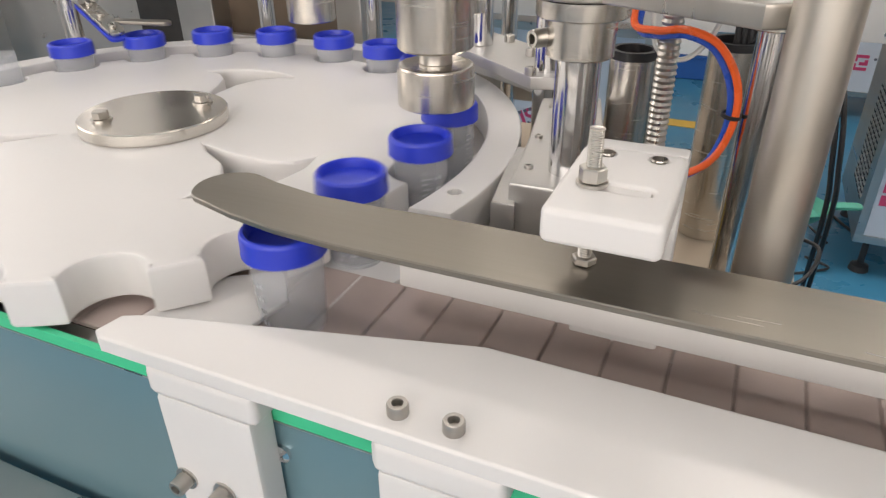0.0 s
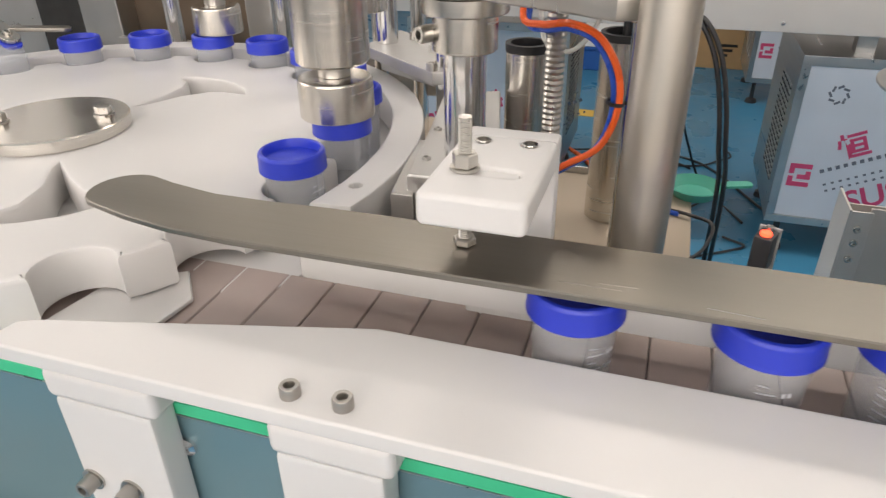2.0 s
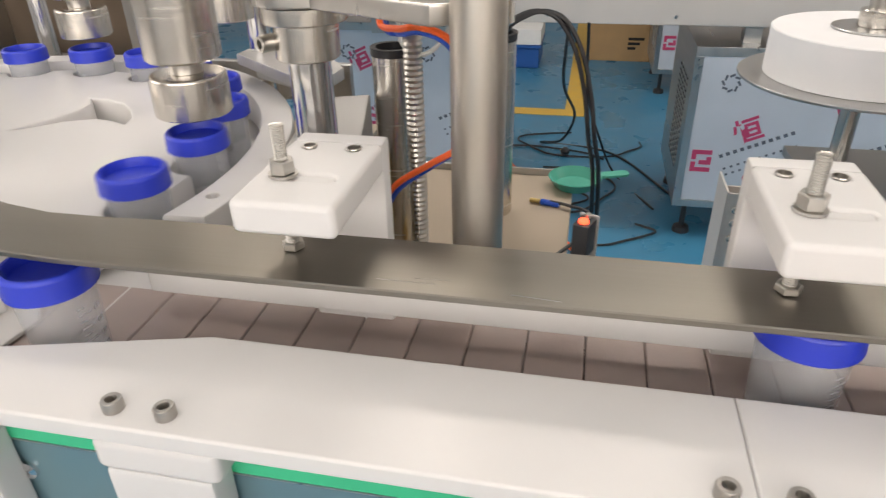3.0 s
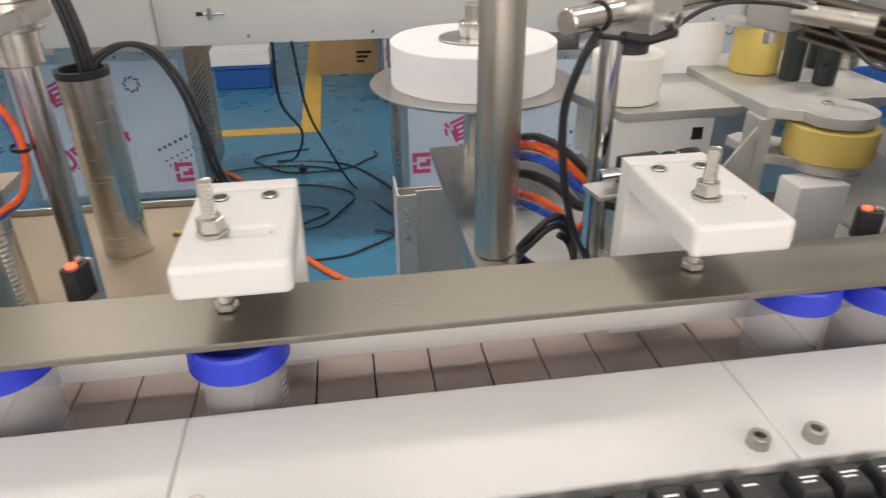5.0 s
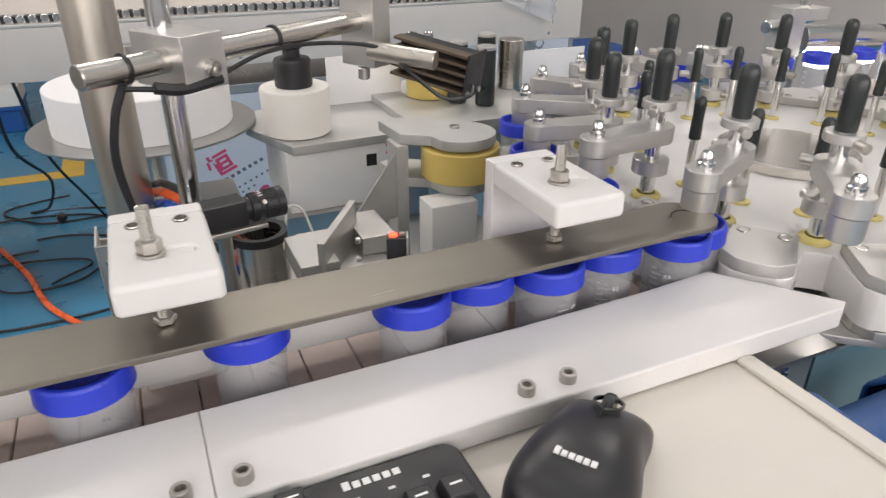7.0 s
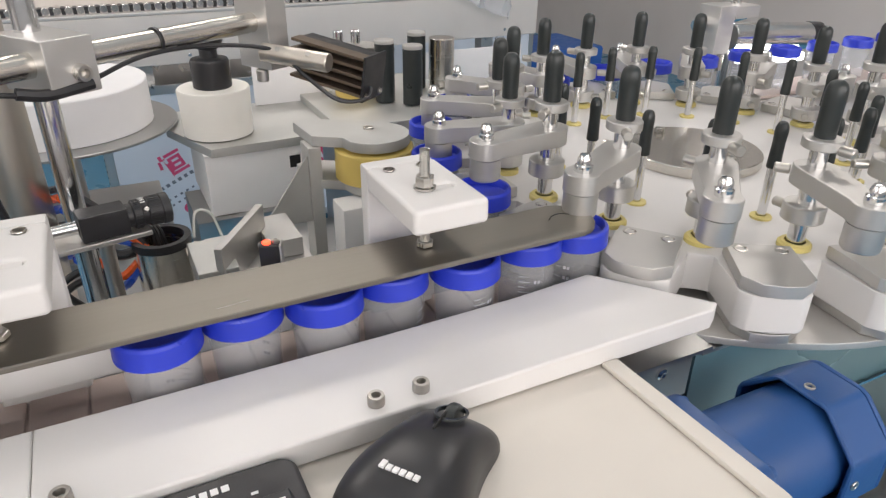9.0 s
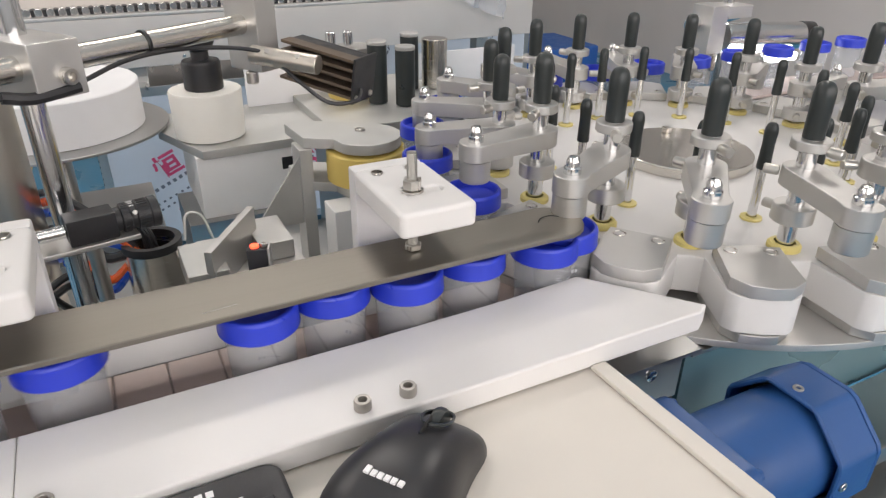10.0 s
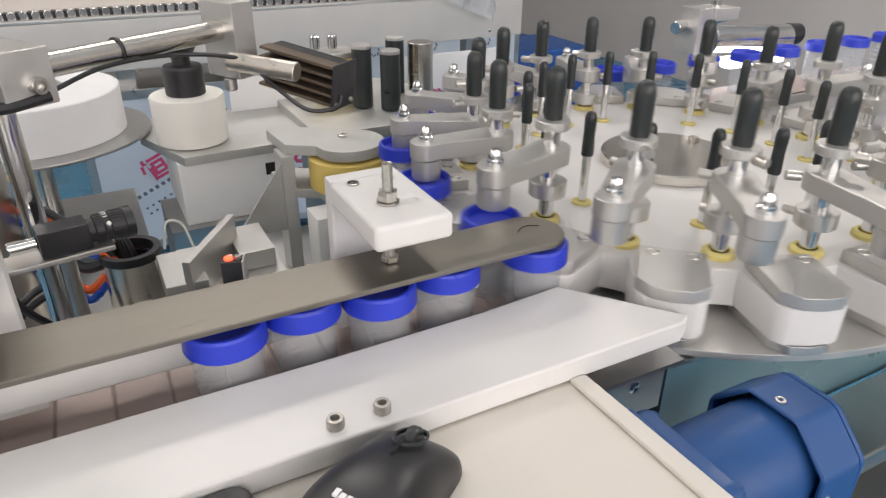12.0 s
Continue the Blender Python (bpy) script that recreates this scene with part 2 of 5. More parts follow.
def prism(outline, z0, z1, bevel=0.0, holes=(), bm=None, m=None, segs=2):
    own = bmesh.new()
    edges = []
    for loop in (outline, *holes):
        vs = [own.verts.new((x, y, z0)) for x, y in loop]
        edges += [own.edges.new((vs[i], vs[(i + 1) % len(vs)])) for i in range(len(vs))]
    if holes:
        bmesh.ops.triangle_fill(own, use_beauty=True, use_dissolve=False, edges=edges)
    else:
        own.faces.new(own.verts[:])
    got = bmesh.ops.extrude_face_region(own, geom=own.faces[:])
    top = [v for v in got["geom"] if isinstance(v, bmesh.types.BMVert)]
    for v in top:
        v.co.z = z1
    bmesh.ops.recalc_face_normals(own, faces=own.faces)
    if bevel:
        rim = [e for e in own.edges if len(e.link_faces) == 2 and abs(e.verts[0].co.z - e.verts[1].co.z) < 1e-6 and e.calc_face_angle(0) > 1.0]
        bmesh.ops.bevel(own, geom=rim, offset=bevel, segments=segs, profile=0.5, affect="EDGES")
    return merge(own, bm, m)


def arc(cx, cy, r, a0, a1, n):
    return [(cx + r * math.cos(radians(a0 + (a1 - a0) * i / n)), cy + r * math.sin(radians(a0 + (a1 - a0) * i / n))) for i in range(n + 1)]


def rounded(x0, x1, y0, y1, r, n=5):
    return arc(x1 - r, y0 + r, r, -90, 0, n) + arc(x1 - r, y1 - r, r, 0, 90, n) + arc(x0 + r, y1 - r, r, 90, 180, n) + arc(x0 + r, y0 + r, r, 180, 270, n)


def smooth_path(points, per=8):
    ps = [Vector(p) for p in points]
    ps = [2 * ps[0] - ps[1], *ps, 2 * ps[-1] - ps[-2]]
    out = []
    for i in range(1, len(ps) - 2):
        a, b, c, d = ps[i - 1:i + 3]
        for k in range(per):
            t = k / per
            out.append(0.5 * ((2 * b) + (c - a) * t + (2 * a - 5 * b + 4 * c - d) * t * t + (3 * b - a - 3 * c + d) * t ** 3))
    out.append(ps[-2])
    return out


def tube(points, r, segs=8, bm=None, per=8):
    own = bmesh.new()
    path = smooth_path(points, per)
    rows = []
    side = Vector((0, 0, 1))
    for i, p in enumerate(path):
        d = (path[min(i + 1, len(path) - 1)] - path[max(i - 1, 0)]).normalized()
        side = (side - d * side.dot(d))
        side = side.normalized() if side.length > 1e-4 else d.orthogonal().normalized()
        up = d.cross(side)
        rows.append([own.verts.new(p + r * (math.cos(2 * math.pi * k / segs) * side + math.sin(2 * math.pi * k / segs) * up)) for k in range(segs)])
    for a, b in zip(rows, rows[1:]):
        for k in range(segs):
            own.faces.new((a[k], a[(k + 1) % segs], b[(k + 1) % segs], b[k]))
    own.faces.new(rows[0][::-1])
    own.faces.new(rows[-1])
    return merge(own, bm)


def hexagon(r, z0, z1, bm=None, m=None):
    return prism([(r * math.cos(radians(60 * i)), r * math.sin(radians(60 * i))) for i in range(6)], z0, z1, 0.0006, bm=bm, m=m, segs=1)


def thread(r, z0, z1, pitch, segs=16, bm=None, m=None):
    prof = [(0, z0)]
    z = z0
    while z < z1:
        prof += [(r * 0.86, z), (r, z + pitch * 0.5)]
        z += pitch
    prof += [(r * 0.86, z1), (0, z1)]
    return lathe(prof, segs, bm, m)


def socket_head(r, h, bm=None, m=None):
    """A socket head cap screw, its head standing on z = 0."""
    return lathe([(r, 0), (r, h * 0.85), (r * 0.9, h), (r * 0.56, h), (r * 0.5, h * 0.9), (r * 0.5, h * 0.35), (0, h * 0.3)], 24, bm, m)


# ---- room ----
floor = single("floor", box(WALL_XL, WALL_XR, WALL_YF, WALL_YB, FLOOR_Z - 0.1, FLOOR_Z), FLOOR, "blue epoxy factory floor with a dull sheen", "floor", kind="structure")
single("wall_back", box(WALL_XL, WALL_XR, WALL_YB, WALL_YB + 0.15, FLOOR_Z, CEIL), WALL, "warm grey plastered wall", "wall", kind="structure")
single("wall_right", box(WALL_XR, WALL_XR + 0.15, WALL_YF, WALL_YB, FLOOR_Z, CEIL), WALL, "warm grey plastered wall", "wall", kind="structure")


# added walls whose unseen glowing panes feed the steel reflections
def added_window_wall(name, length, m, spans):
    w = thing(name, m, "added plastered wall with glowing window panes out of view", "wall", kind="structure")
    part("wall_sill", box(0, length, 0, 0.15, FLOOR_Z, 0.9), WALL, w)
    part("wall_head", box(0, length, 0, 0.15, 3.1, CEIL), WALL, w)
    x = 0.0
    for a, b in spans:
        part("wall_pier", box(x, a, 0, 0.15, 0.9, 3.1), WALL, w)
        x = b
        fr = part("window_frame", box(a, b, 0.05, 0.10, 0.9, 0.95), MESH_WHITE, w)
        for k in range(4):
            c = a + (b - a) * k / 3
            part("mullion", box(c - 0.025, c + 0.025, 0.05, 0.10, 0.95, 3.1), MESH_WHITE, w)
        part("pane", box(a, b, 0.12, 0.13, 0.9, 3.1), FILL_PANE, w, "added glowing pane, out of view")
    part("wall_pier", box(x, length, 0, 0.15, 0.9, 3.1), WALL, w)
    return w


added_window_wall("wall_front", WALL_XR - WALL_XL, pose(WALL_XR, WALL_YF, 0, 0, 0, 180), [(0.6, 3.4), (4.2, 7.3)])
added_window_wall("wall_left", WALL_YB - WALL_YF, pose(WALL_XL, WALL_YF, 0, 0, 0, 90), [(1.4, 4.2), (5.0, 8.6)])
# added ceiling, never in view: closes the room against the sky
single("ceiling", box(WALL_XL, WALL_XR, WALL_YF, WALL_YB, CEIL, CEIL + 0.1), CEILING, "added white ceiling, out of view", "ceiling", kind="structure")
# added fixtures to go with the overhead fill lamps, also unseen
for tx, ty in TUBES:
    lamp = thing("ceiling_light", pose(tx, ty, CEIL - 0.30), "added fluorescent tube lamp under the unseen ceiling", "lamp", "ceiling lights")
    part("housing", box(-0.62, 0.62, -0.05, 0.05, 0.0, 0.06, 0.005), MESH_WHITE, lamp)
    part("fluorescent_tube", bar((-0.6, 0, -0.02), (0.6, 0, -0.02), 0.014), TUBE_GLOW, lamp)
    for sx in (-0.5, 0.5):
        part("hanger", bar((sx, 0, 0.06), (sx, 0, 0.30), 0.004, segs=8), STEEL, lamp)
single("floor_line", box(0.025, 0.145, 4.09, 6.9, FLOOR_Z, FLOOR_Z + 0.003), TAPE, "yellow painted floor line", "floor marking", kind="structure")
single("floor_line", box(-1.3, 0.025, 4.09, 4.21, FLOOR_Z, FLOOR_Z + 0.003), TAPE, "yellow painted floor line", "floor marking", kind="structure")

# ---- machine base ----
DECK_T = 0.6555
base = thing("steel_workbench", pose(0, 0, 0), "large stainless steel machine frame under the conveyor", "machine base")
part("deck", box(-1.1, 0.130, 0.372, 0.888, 0.640, 0.655, 0.002), DECK, base, "brushed stainless deck plate")
part("deck", box(-1.1, -0.20, 0.890, 1.06, 0.640, 0.655, 0.002), DECK, base, "brushed stainless deck plate")
part("deck", box(0.44, 0.93, 0.372, 0.80, 0.640, 0.655, 0.002), SHEET, base, "brushed stainless deck plate")
part("deck", box(0.44, 0.62, 0.802, 1.06, 0.640, 0.655, 0.002), SHEET, base, "brushed stainless deck plate")
part("deck_lip", box(-0.20, 0.130, 0.8882, 0.892, 0.63, 0.664, 0.001), SHEET, base)
for sx in (-0.9, 0.10, 0.5):
    for sy in (0.42, 0.76):
        part("leg", box(sx - 0.02, sx + 0.02, sy - 0.02, sy + 0.02, FLOOR_Z + 0.04, 0.640, 0.003), SHEET, base)
        part("foot", lathe([(0, 0), (0.03, 0), (0.03, 0.012), (0.012, 0.02), (0.012, 0.05), (0, 0.05)], 20, m=Matrix.Translation((sx, sy, FLOOR_Z))), BLACK, base)

# ---- conveyor ----
SLAT_Z, PITCH, BELT_Y0, BELT_Y1, SPEED = 0.782, 0.0357, 0.232, 0.352, 0.2045
CX0, CX1, SPROCKET = -0.62, 0.86, 0.035
conveyor = thing("conveyor", pose(0, 0, 0), "flat-top slat conveyor with teal-filmed steel side panels", "conveyor")
part("front_panel", box(-0.60, 0.885, 0.212, 0.216, 0.60, 0.7765, 0.001), TEAL, conveyor, "steel side panel with teal protective film")
part("back_panel", box(-0.60, 0.885, 0.366, 0.370, 0.60, 0.777, 0.001), SHEET, conveyor)
part("panel_edge", box(-0.60, 0.885, 0.2105, 0.232, 0.7765, 0.7778, 0.0004), SHEET, conveyor)
part("edge_tape", box(-0.60, 0.800, 0.2105, 0.2155, 0.7778, 0.7865, 0.0008), GREEN, conveyor, "green plastic edge strip")
part("wear_strip", box(-0.58, 0.85, 0.235, 0.26, 0.762, 0.772), BLACK, conveyor)
part("wear_strip", box(-0.58, 0.85, 0.325, 0.35, 0.762, 0.772), BLACK, conveyor)
part("lower_tray", box(-0.60, 0.885, 0.216, 0.366, 0.600, 0.606), SHEET, conveyor)
for sx in (CX0 + 0.02, CX1 - 0.02):
    part("sprocket_shaft", bar((sx, 0.20, SLAT_Z - 0.055), (sx, 0.38, SLAT_Z - 0.055), 0.012), STEEL, conveyor)
for sx in (-0.152, 0.02, 0.26, 0.52):
    part("panel_screw", lathe([(0.0062, 0), (0.0058, 0.002), (0.0028, 0.0034), (0.0024, 0.0016), (0, 0.0014)], 18, m=pose(sx, 0.2118, 0.753, 90)), CHROME, conveyor, "cross-head panel screw")
for sx in (-0.55, 0.83):
    part("conveyor_leg", box(sx - 0.025, sx + 0.025, 0.26, 0.31, FLOOR_Z, 0.60, 0.004), SHEET, conveyor)
lower = thing("support_beam", pose(0, 0, 0), "long square stainless beam below the conveyor panel", "beam")
part("beam", box(-0.95, 1.5, 0.165, 0.205, 0.600, 0.640, 0.005), SHEET, lower)
part("beam", box(-0.95, 1.5, 0.10, 0.16, 0.560, 0.600, 0.005), SHEET, lower)
for sx in (-0.85, 1.4):
    part("leg", box(sx - 0.02, sx + 0.02, 0.12, 0.16, FLOOR_Z, 0.57, 0.003), SHEET, lower)
    part("leg_block", box(sx - 0.02, sx + 0.02, 0.16, 0.20, FLOOR_Z, 0.60, 0.003), SHEET, lower)

slat_bm = box(-PITCH / 2 + 0.0004, PITCH / 2 - 0.0004, BELT_Y0, BELT_Y1, -0.0045, 0, 0.0008, segs=1)
box(-0.009, 0.009, 0.27, 0.31, -0.013, -0.0045, bm=slat_bm)
slat_mesh = finish(slat_bm, "slat", SLAT)
LOOP = 2 * (CX1 - CX0) + 2 * math.pi * SPROCKET
SLATS = int(LOOP / PITCH)
LINK = LOOP / SLATS
slats = []
for i in range(SLATS):
    slats.append(shared("slat", slat_mesh, conveyor, Matrix()))


def slat_pose(s):
    s %= LOOP
    run, turn = CX1 - CX0, math.pi * SPROCKET
    if s < run:
        return pose(CX0 + s, 0, SLAT_Z)
    s -= run
    if s < turn:
        a = s / SPROCKET
        return pose(CX1 + SPROCKET * math.sin(a), 0, SLAT_Z - SPROCKET + SPROCKET * math.cos(a), 0, math.degrees(a), 0)
    s -= turn
    if s < run:
        return pose(CX1 - s, 0, SLAT_Z - 2 * SPROCKET, 0, 180, 0)
    a = (s - run) / SPROCKET
    return pose(CX0 - SPROCKET * math.sin(a), 0, SLAT_Z - SPROCKET - SPROCKET * math.cos(a), 0, 180 + math.degrees(a), 0)


# ---- guide rails ----
RAIL_TOP, RAIL_T = 0.822, 0.0108
front_rail = thing("front_guide_rail", pose(0, 0, 0), "thick white plastic guide rail along the conveyor, butted in sections", "guide rail")
left_sec = [(-0.249, 0.193), (-0.243, 0.189), (0.2158, 0.189), (0.2158, 0.2615), (-0.052, 0.2615), (-0.235, 0.2145), (-0.246, 0.209)]
mid_sec = [(0.2160, 0.189), (0.4959, 0.189), (0.4959, 0.2615), (0.2160, 0.2615)]
right_sec = [(0.4961, 0.189), (0.918, 0.189), (0.928, 0.195)] + [(0.874 - 0.005, 0.2690)] + [(0.80, 0.2640), (0.70, 0.2615), (0.4961, 0.2615)]
for outline, thick in ((left_sec, RAIL_T), (mid_sec, 0.0140), (right_sec, 0.0165)):
    part("rail_section", prism(outline, RAIL_TOP - thick, RAIL_TOP, 0.0018, segs=3), WHITE, front_rail)
for x in (-0.071, -0.0437, 0.203, 0.230, 0.4815, 0.510, 0.669, 0.697):
    part("socket_screw", socket_head(0.0051, 0.0062, m=Matrix.Translation((x, 0.2006, RAIL_TOP))), SCREW, front_rail, "stainless socket head screw")


def bracket(x0, x1, bolts):
    b = thing("rail_bracket", pose(0, 0, 0), "white plastic bracket carrying the guide rail on the conveyor panel", "bracket", "rail brackets")
    part("shelf", box(x0, x1 + 0.006, 0.190, 0.232, 0.7905, RAIL_TOP - RAIL_T, 0.005, segs=3), WHITE, b)
    part("upright", box(x0 + 0.002, x1, 0.1915, 0.211, 0.685, 0.7905, 0.0035), WHITE, b)
    if bolts:
        for x in (x0 + 0.0105, x0 + 0.0375):
            s = part("socket_screw", socket_head(0.0052, 0.009, m=pose(x, 0.1905, 0.7297, 90)), SCREW, b, "stainless socket head screw")
            part("washer", lathe([(0.0035, 0), (0.0075, 0), (0.0075, 0.0013), (0.0035, 0.0013)], 20, m=pose(x, 0.1914, 0.7297, 90)), STEEL, b)


bracket(-0.2175, -0.152, True)
bracket(-0.082, -0.022, True)

strip = thing("hold_down_strip", pose(0, 0, 0), "long brushed stainless strip with rounded ends above the jars", "guide strip")
outline = [(0.84, 0.2655), *arc(0.855, 0.290, 0.026, -80, 80, 10), (0.80, 0.3145), (-0.10, 0.3135), (-0.14, 0.3115), (-0.18, 0.3115), (-0.215, 0.318), *arc(-0.238, 0.3005, 0.0235, 75, 240, 12), (-0.215, 0.2705), (-0.18, 0.2645), (-0.14, 0.2620), (-0.08, 0.2620)]
part("strip", prism(outline[::-1], 0.858, 0.862, 0.0007, segs=1), BRUSHED, strip)
part("scribed_mark", tube([(0.846, 0.292, 0.8621), (0.852, 0.297, 0.8621), (0.860, 0.298, 0.8621), (0.866, 0.294, 0.8621)], 0.0004, 6), DARK, strip)
for k, (mx, my, ml) in enumerate(((0.055, 0.272, 0.030), (0.068, 0.276, 0.018), (0.120, 0.268, 0.024), (0.315, 0.279, 0.022), (0.330, 0.284, 0.034), (0.610, 0.275, 0.020))):
    part("scratch", box(-ml / 2, ml / 2, -0.0002, 0.0002, 0.8620, 0.86208, m=pose(mx, my, 0, 0, 0, 6 * math.sin(9 * k))), CHROME, strip, "bright scratch along the strip")
back_rail = thing("back_guide_rail", pose(0, 0, 0), "white plastic guide rail behind the jars under the steel strip", "guide rail")
part("rail", box(-0.135, 0.835, 0.3245, 0.346, 0.800, 0.829, 0.002), WHITE, back_rail)
part("spacer", box(-0.130, 0.830, 0.3225, 0.345, 0.8292, 0.8375, 0.001), WHITE, back_rail)

for bx, stud_x in ((-0.002, -0.0135), (0.248, 0.237), (0.494, 0.4885), (0.7485, 0.744)):
    b = thing("guide_block", pose(0, 0, 0), "white plastic mounting block with a threaded stud above the steel strip", "mounting block", "guide blocks")
    holes = [[(x + 0.0032 * math.cos(radians(45 * k)), 0.3357 + 0.0032 * math.sin(radians(45 * k))) for k in range(8)][::-1] for x in (bx - 0.013, bx + 0.013)]
    slot = rounded(bx - 0.008, bx + 0.016, 0.2905, 0.2985, 0.0035, 3)[::-1]
    part("block", prism(rounded(bx - 0.027, bx + 0.027, 0.2615, 0.3455, 0.004), 0.8875, 0.905, 0.0032, [*holes, slot], segs=3), WHITE, b)
    part("slot_floor", box(bx - 0.0078, bx + 0.0158, 0.2907, 0.2983, 0.888, 0.9035), WHITE, b)
    part("leg", box(bx - 0.0265, bx + 0.0265, 0.3457, 0.3595, 0.757, 0.9045, 0.002), WHITE, b)
    for x in (bx - 0.013, bx + 0.013):
        part("recessed_screw", lathe([(0.0032, 0.899), (0.0017, 0.899), (0.0015, 0.897), (0, 0.897)], 12, m=Matrix.Translation((x, 0.3357, 0))), STEEL, b)
        part("hole_rim", lathe([(0.0044, 0.9052), (0.0042, 0.9058), (0.0034, 0.9058), (0.0032, 0.900)], 16, m=Matrix.Translation((x, 0.3357, 0))), STEEL, b)
    st = part("stud", thread(0.0036, 0.856, 0.932, 0.0012, m=Matrix.Translation((stud_x, 0.2945, 0))), STEEL, b, "threaded steel stud")
    nut = hexagon(0.0067, 0.9068, 0.9140, m=Matrix.Translation((stud_x, 0.2945, 0)))
    part("nut", nut, STEEL, b)
    part("washer", lathe([(0.004, 0.9053), (0.0076, 0.9053), (0.0076, 0.9067), (0.004, 0.9067)], 24, m=Matrix.Translation((stud_x, 0.2945, 0))), STEEL, b)
    part("lower_nut", hexagon(0.0062, 0.8625, 0.8665, m=Matrix.Translation((stud_x, 0.2945, 0))), STEEL, b)


# ---- jars ----
def make_jar():
    jar = thing("jar", pose(0, 0, 0), "frosted clear sample jar with a blue screw cap", "jar", "sample jars")
    h = 0.0695
    part("jar_body", lathe([(0, 0.0015), (0.0195, 0.0), (0.0205, 0.0015), (0.0226, 0.050), (0.0228, 0.0535), (0.0218, 0.0550), (0.0218, h - 0.0085), (0.0206, h - 0.0085), (0.0206, 0.055), (0.0216, 0.050), (0.0194, 0.003), (0, 0.003)], 36), JAR, jar, "frosted clear jar with raised measure marks")
    cap_profile = [(0, h - 0.0072), (0.0190, h - 0.0072), (0.0205, h - 0.0066), (0.0214, h - 0.0008), (0.0222, h), (0.0240, h - 0.0003), (0.0251, h - 0.0016), (0.0254, h - 0.0030, 1), (0.0256, h - 0.0128, 1), (0.0258, h - 0.0133), (0.0258, h - 0.0150), (0.0242, h - 0.0154), (0.0229, h - 0.0150), (0.0229, h - 0.0082), (0, h - 0.0080)]
    part("cap", lathe(cap_profile, 96, ridge=0.00035), BLUE_CAP, jar, "ribbed blue screw cap with a raised rim")
    marks = bmesh.new()
    for k in range(9):
        wide = 0.0085 if k % 2 else 0.0045
        z = 0.008 + 0.0045 * k
        r = 0.0206 + 0.0018 * z / 0.05
        for j in range(4):
            a0 = -1.75 + j * wide / r / 4
            a1 = a0 + wide / r / 4
            vs = [marks.verts.new((rr * math.cos(a), rr * math.sin(a), zz)) for rr, zz in ((r + 0.0006, z), (r + 0.0006, z + 0.0007)) for a in (a0, a1)]
            marks.faces.new((vs[0], vs[1], vs[3], vs[2]))
        if k % 2:
            a = -1.75 + 0.011 / r
            for j in range(2):
                a0, a1 = a + 0.13 * j, a + 0.13 * j + 0.09
                vs = [marks.verts.new(((r + 0.0006) * math.cos(q), (r + 0.0006) * math.sin(q), zz)) for zz in (z - 0.0012, z + 0.0016) for q in (a0, a1)]
                marks.faces.new((vs[0], vs[1], vs[3], vs[2]))
    part("measure_marks", marks, JAR_MARK, jar)
    return jar


def make_open_jar():
    jar = thing("jar", pose(0, 0, 0), "open frosted clear jar waiting for its cap", "jar", "sample jars")
    neck = [(0.0218, 0.055)] + [(0.0218 + 0.0008 * (k % 2), 0.056 + 0.0016 * k) for k in range(8)] + [(0.0219, 0.0695), (0.0206, 0.0695), (0.0206, 0.055)]
    part("jar_body", lathe([(0, 0.0015), (0.0195, 0.0), (0.0205, 0.0015), (0.0226, 0.050), (0.0232, 0.0535), *neck, (0.0216, 0.050), (0.0194, 0.003), (0, 0.003)], 36), JAR, jar, "frosted clear jar with a threaded neck")
    return jar


CL = (-0.466, 0.461)
CR = (1.136, 0.431)
STEP_L, STEP_R, PR = 360 / 21, 20.0, 0.291
EXIT, PL = -26.5, 0.284
DROP = 0.0515


def ramp(t, steps, start):
    """A count that rises by each step's amount between its two times."""
    v = start
    for a, b, d in steps:
        u = min(1, max(0, (t - a) / (b - a)))
        v += d * u * u * (3 - 2 * u)
    return v


L_STEPS = [(-0.17, 0.17, 1), (0.31, 0.62, 1), (2.33, 2.62, 1), (2.93, 3.23, 1), (3.3, 3.6, 1), (6.0, 6.3, 1), (6.3, 6.6, 1)]
Q_STEPS = [(0.2, 0.4, 1), (1.05, 1.25, 1), (1.9, 2.1, 1), (2.75, 2.95, 1), (3.6, 3.8, 1), (4.45, 4.65, 1), (5.75, 5.95, 0.5), (5.92, 6.22, 1), (6.52, 6.72, 1), (8.65, 8.85, 0.66), (9.43, 9.67, 1.32), (10.2, 10.4, 1), (11.0, 11.25, 0.3), (11.25, 11.75, 0.53), (11.95, 12.2, 1)]
W_STEPS = [(0.2, 0.4, 1), (1.05, 1.25, 1), (1.9, 2.1, 1), (2.75, 2.95, 1), (3.6, 3.8, 1), (4.45, 4.65, 1), (6.05, 6.25, 1), (6.52, 6.72, 1), (8.65, 8.85, 1), (9.42, 9.62, 1), (10.2, 10.4, 1), (11.0, 11.2, 1), (11.87, 12.12, 1)]


def turn_left(t):
    return ramp(t, L_STEPS, -1.0)


def queue(t):
    return ramp(t, Q_STEPS, -11.0)


def turn_right(t):
    return ramp(t, W_STEPS, -11.0)


LEAVES = {-1: -0.08, 0: 0.24, 1: 0.69, 2: 2.75, 3: 3.33, 4: 3.76, 5: 6.38, 6: 6.65}


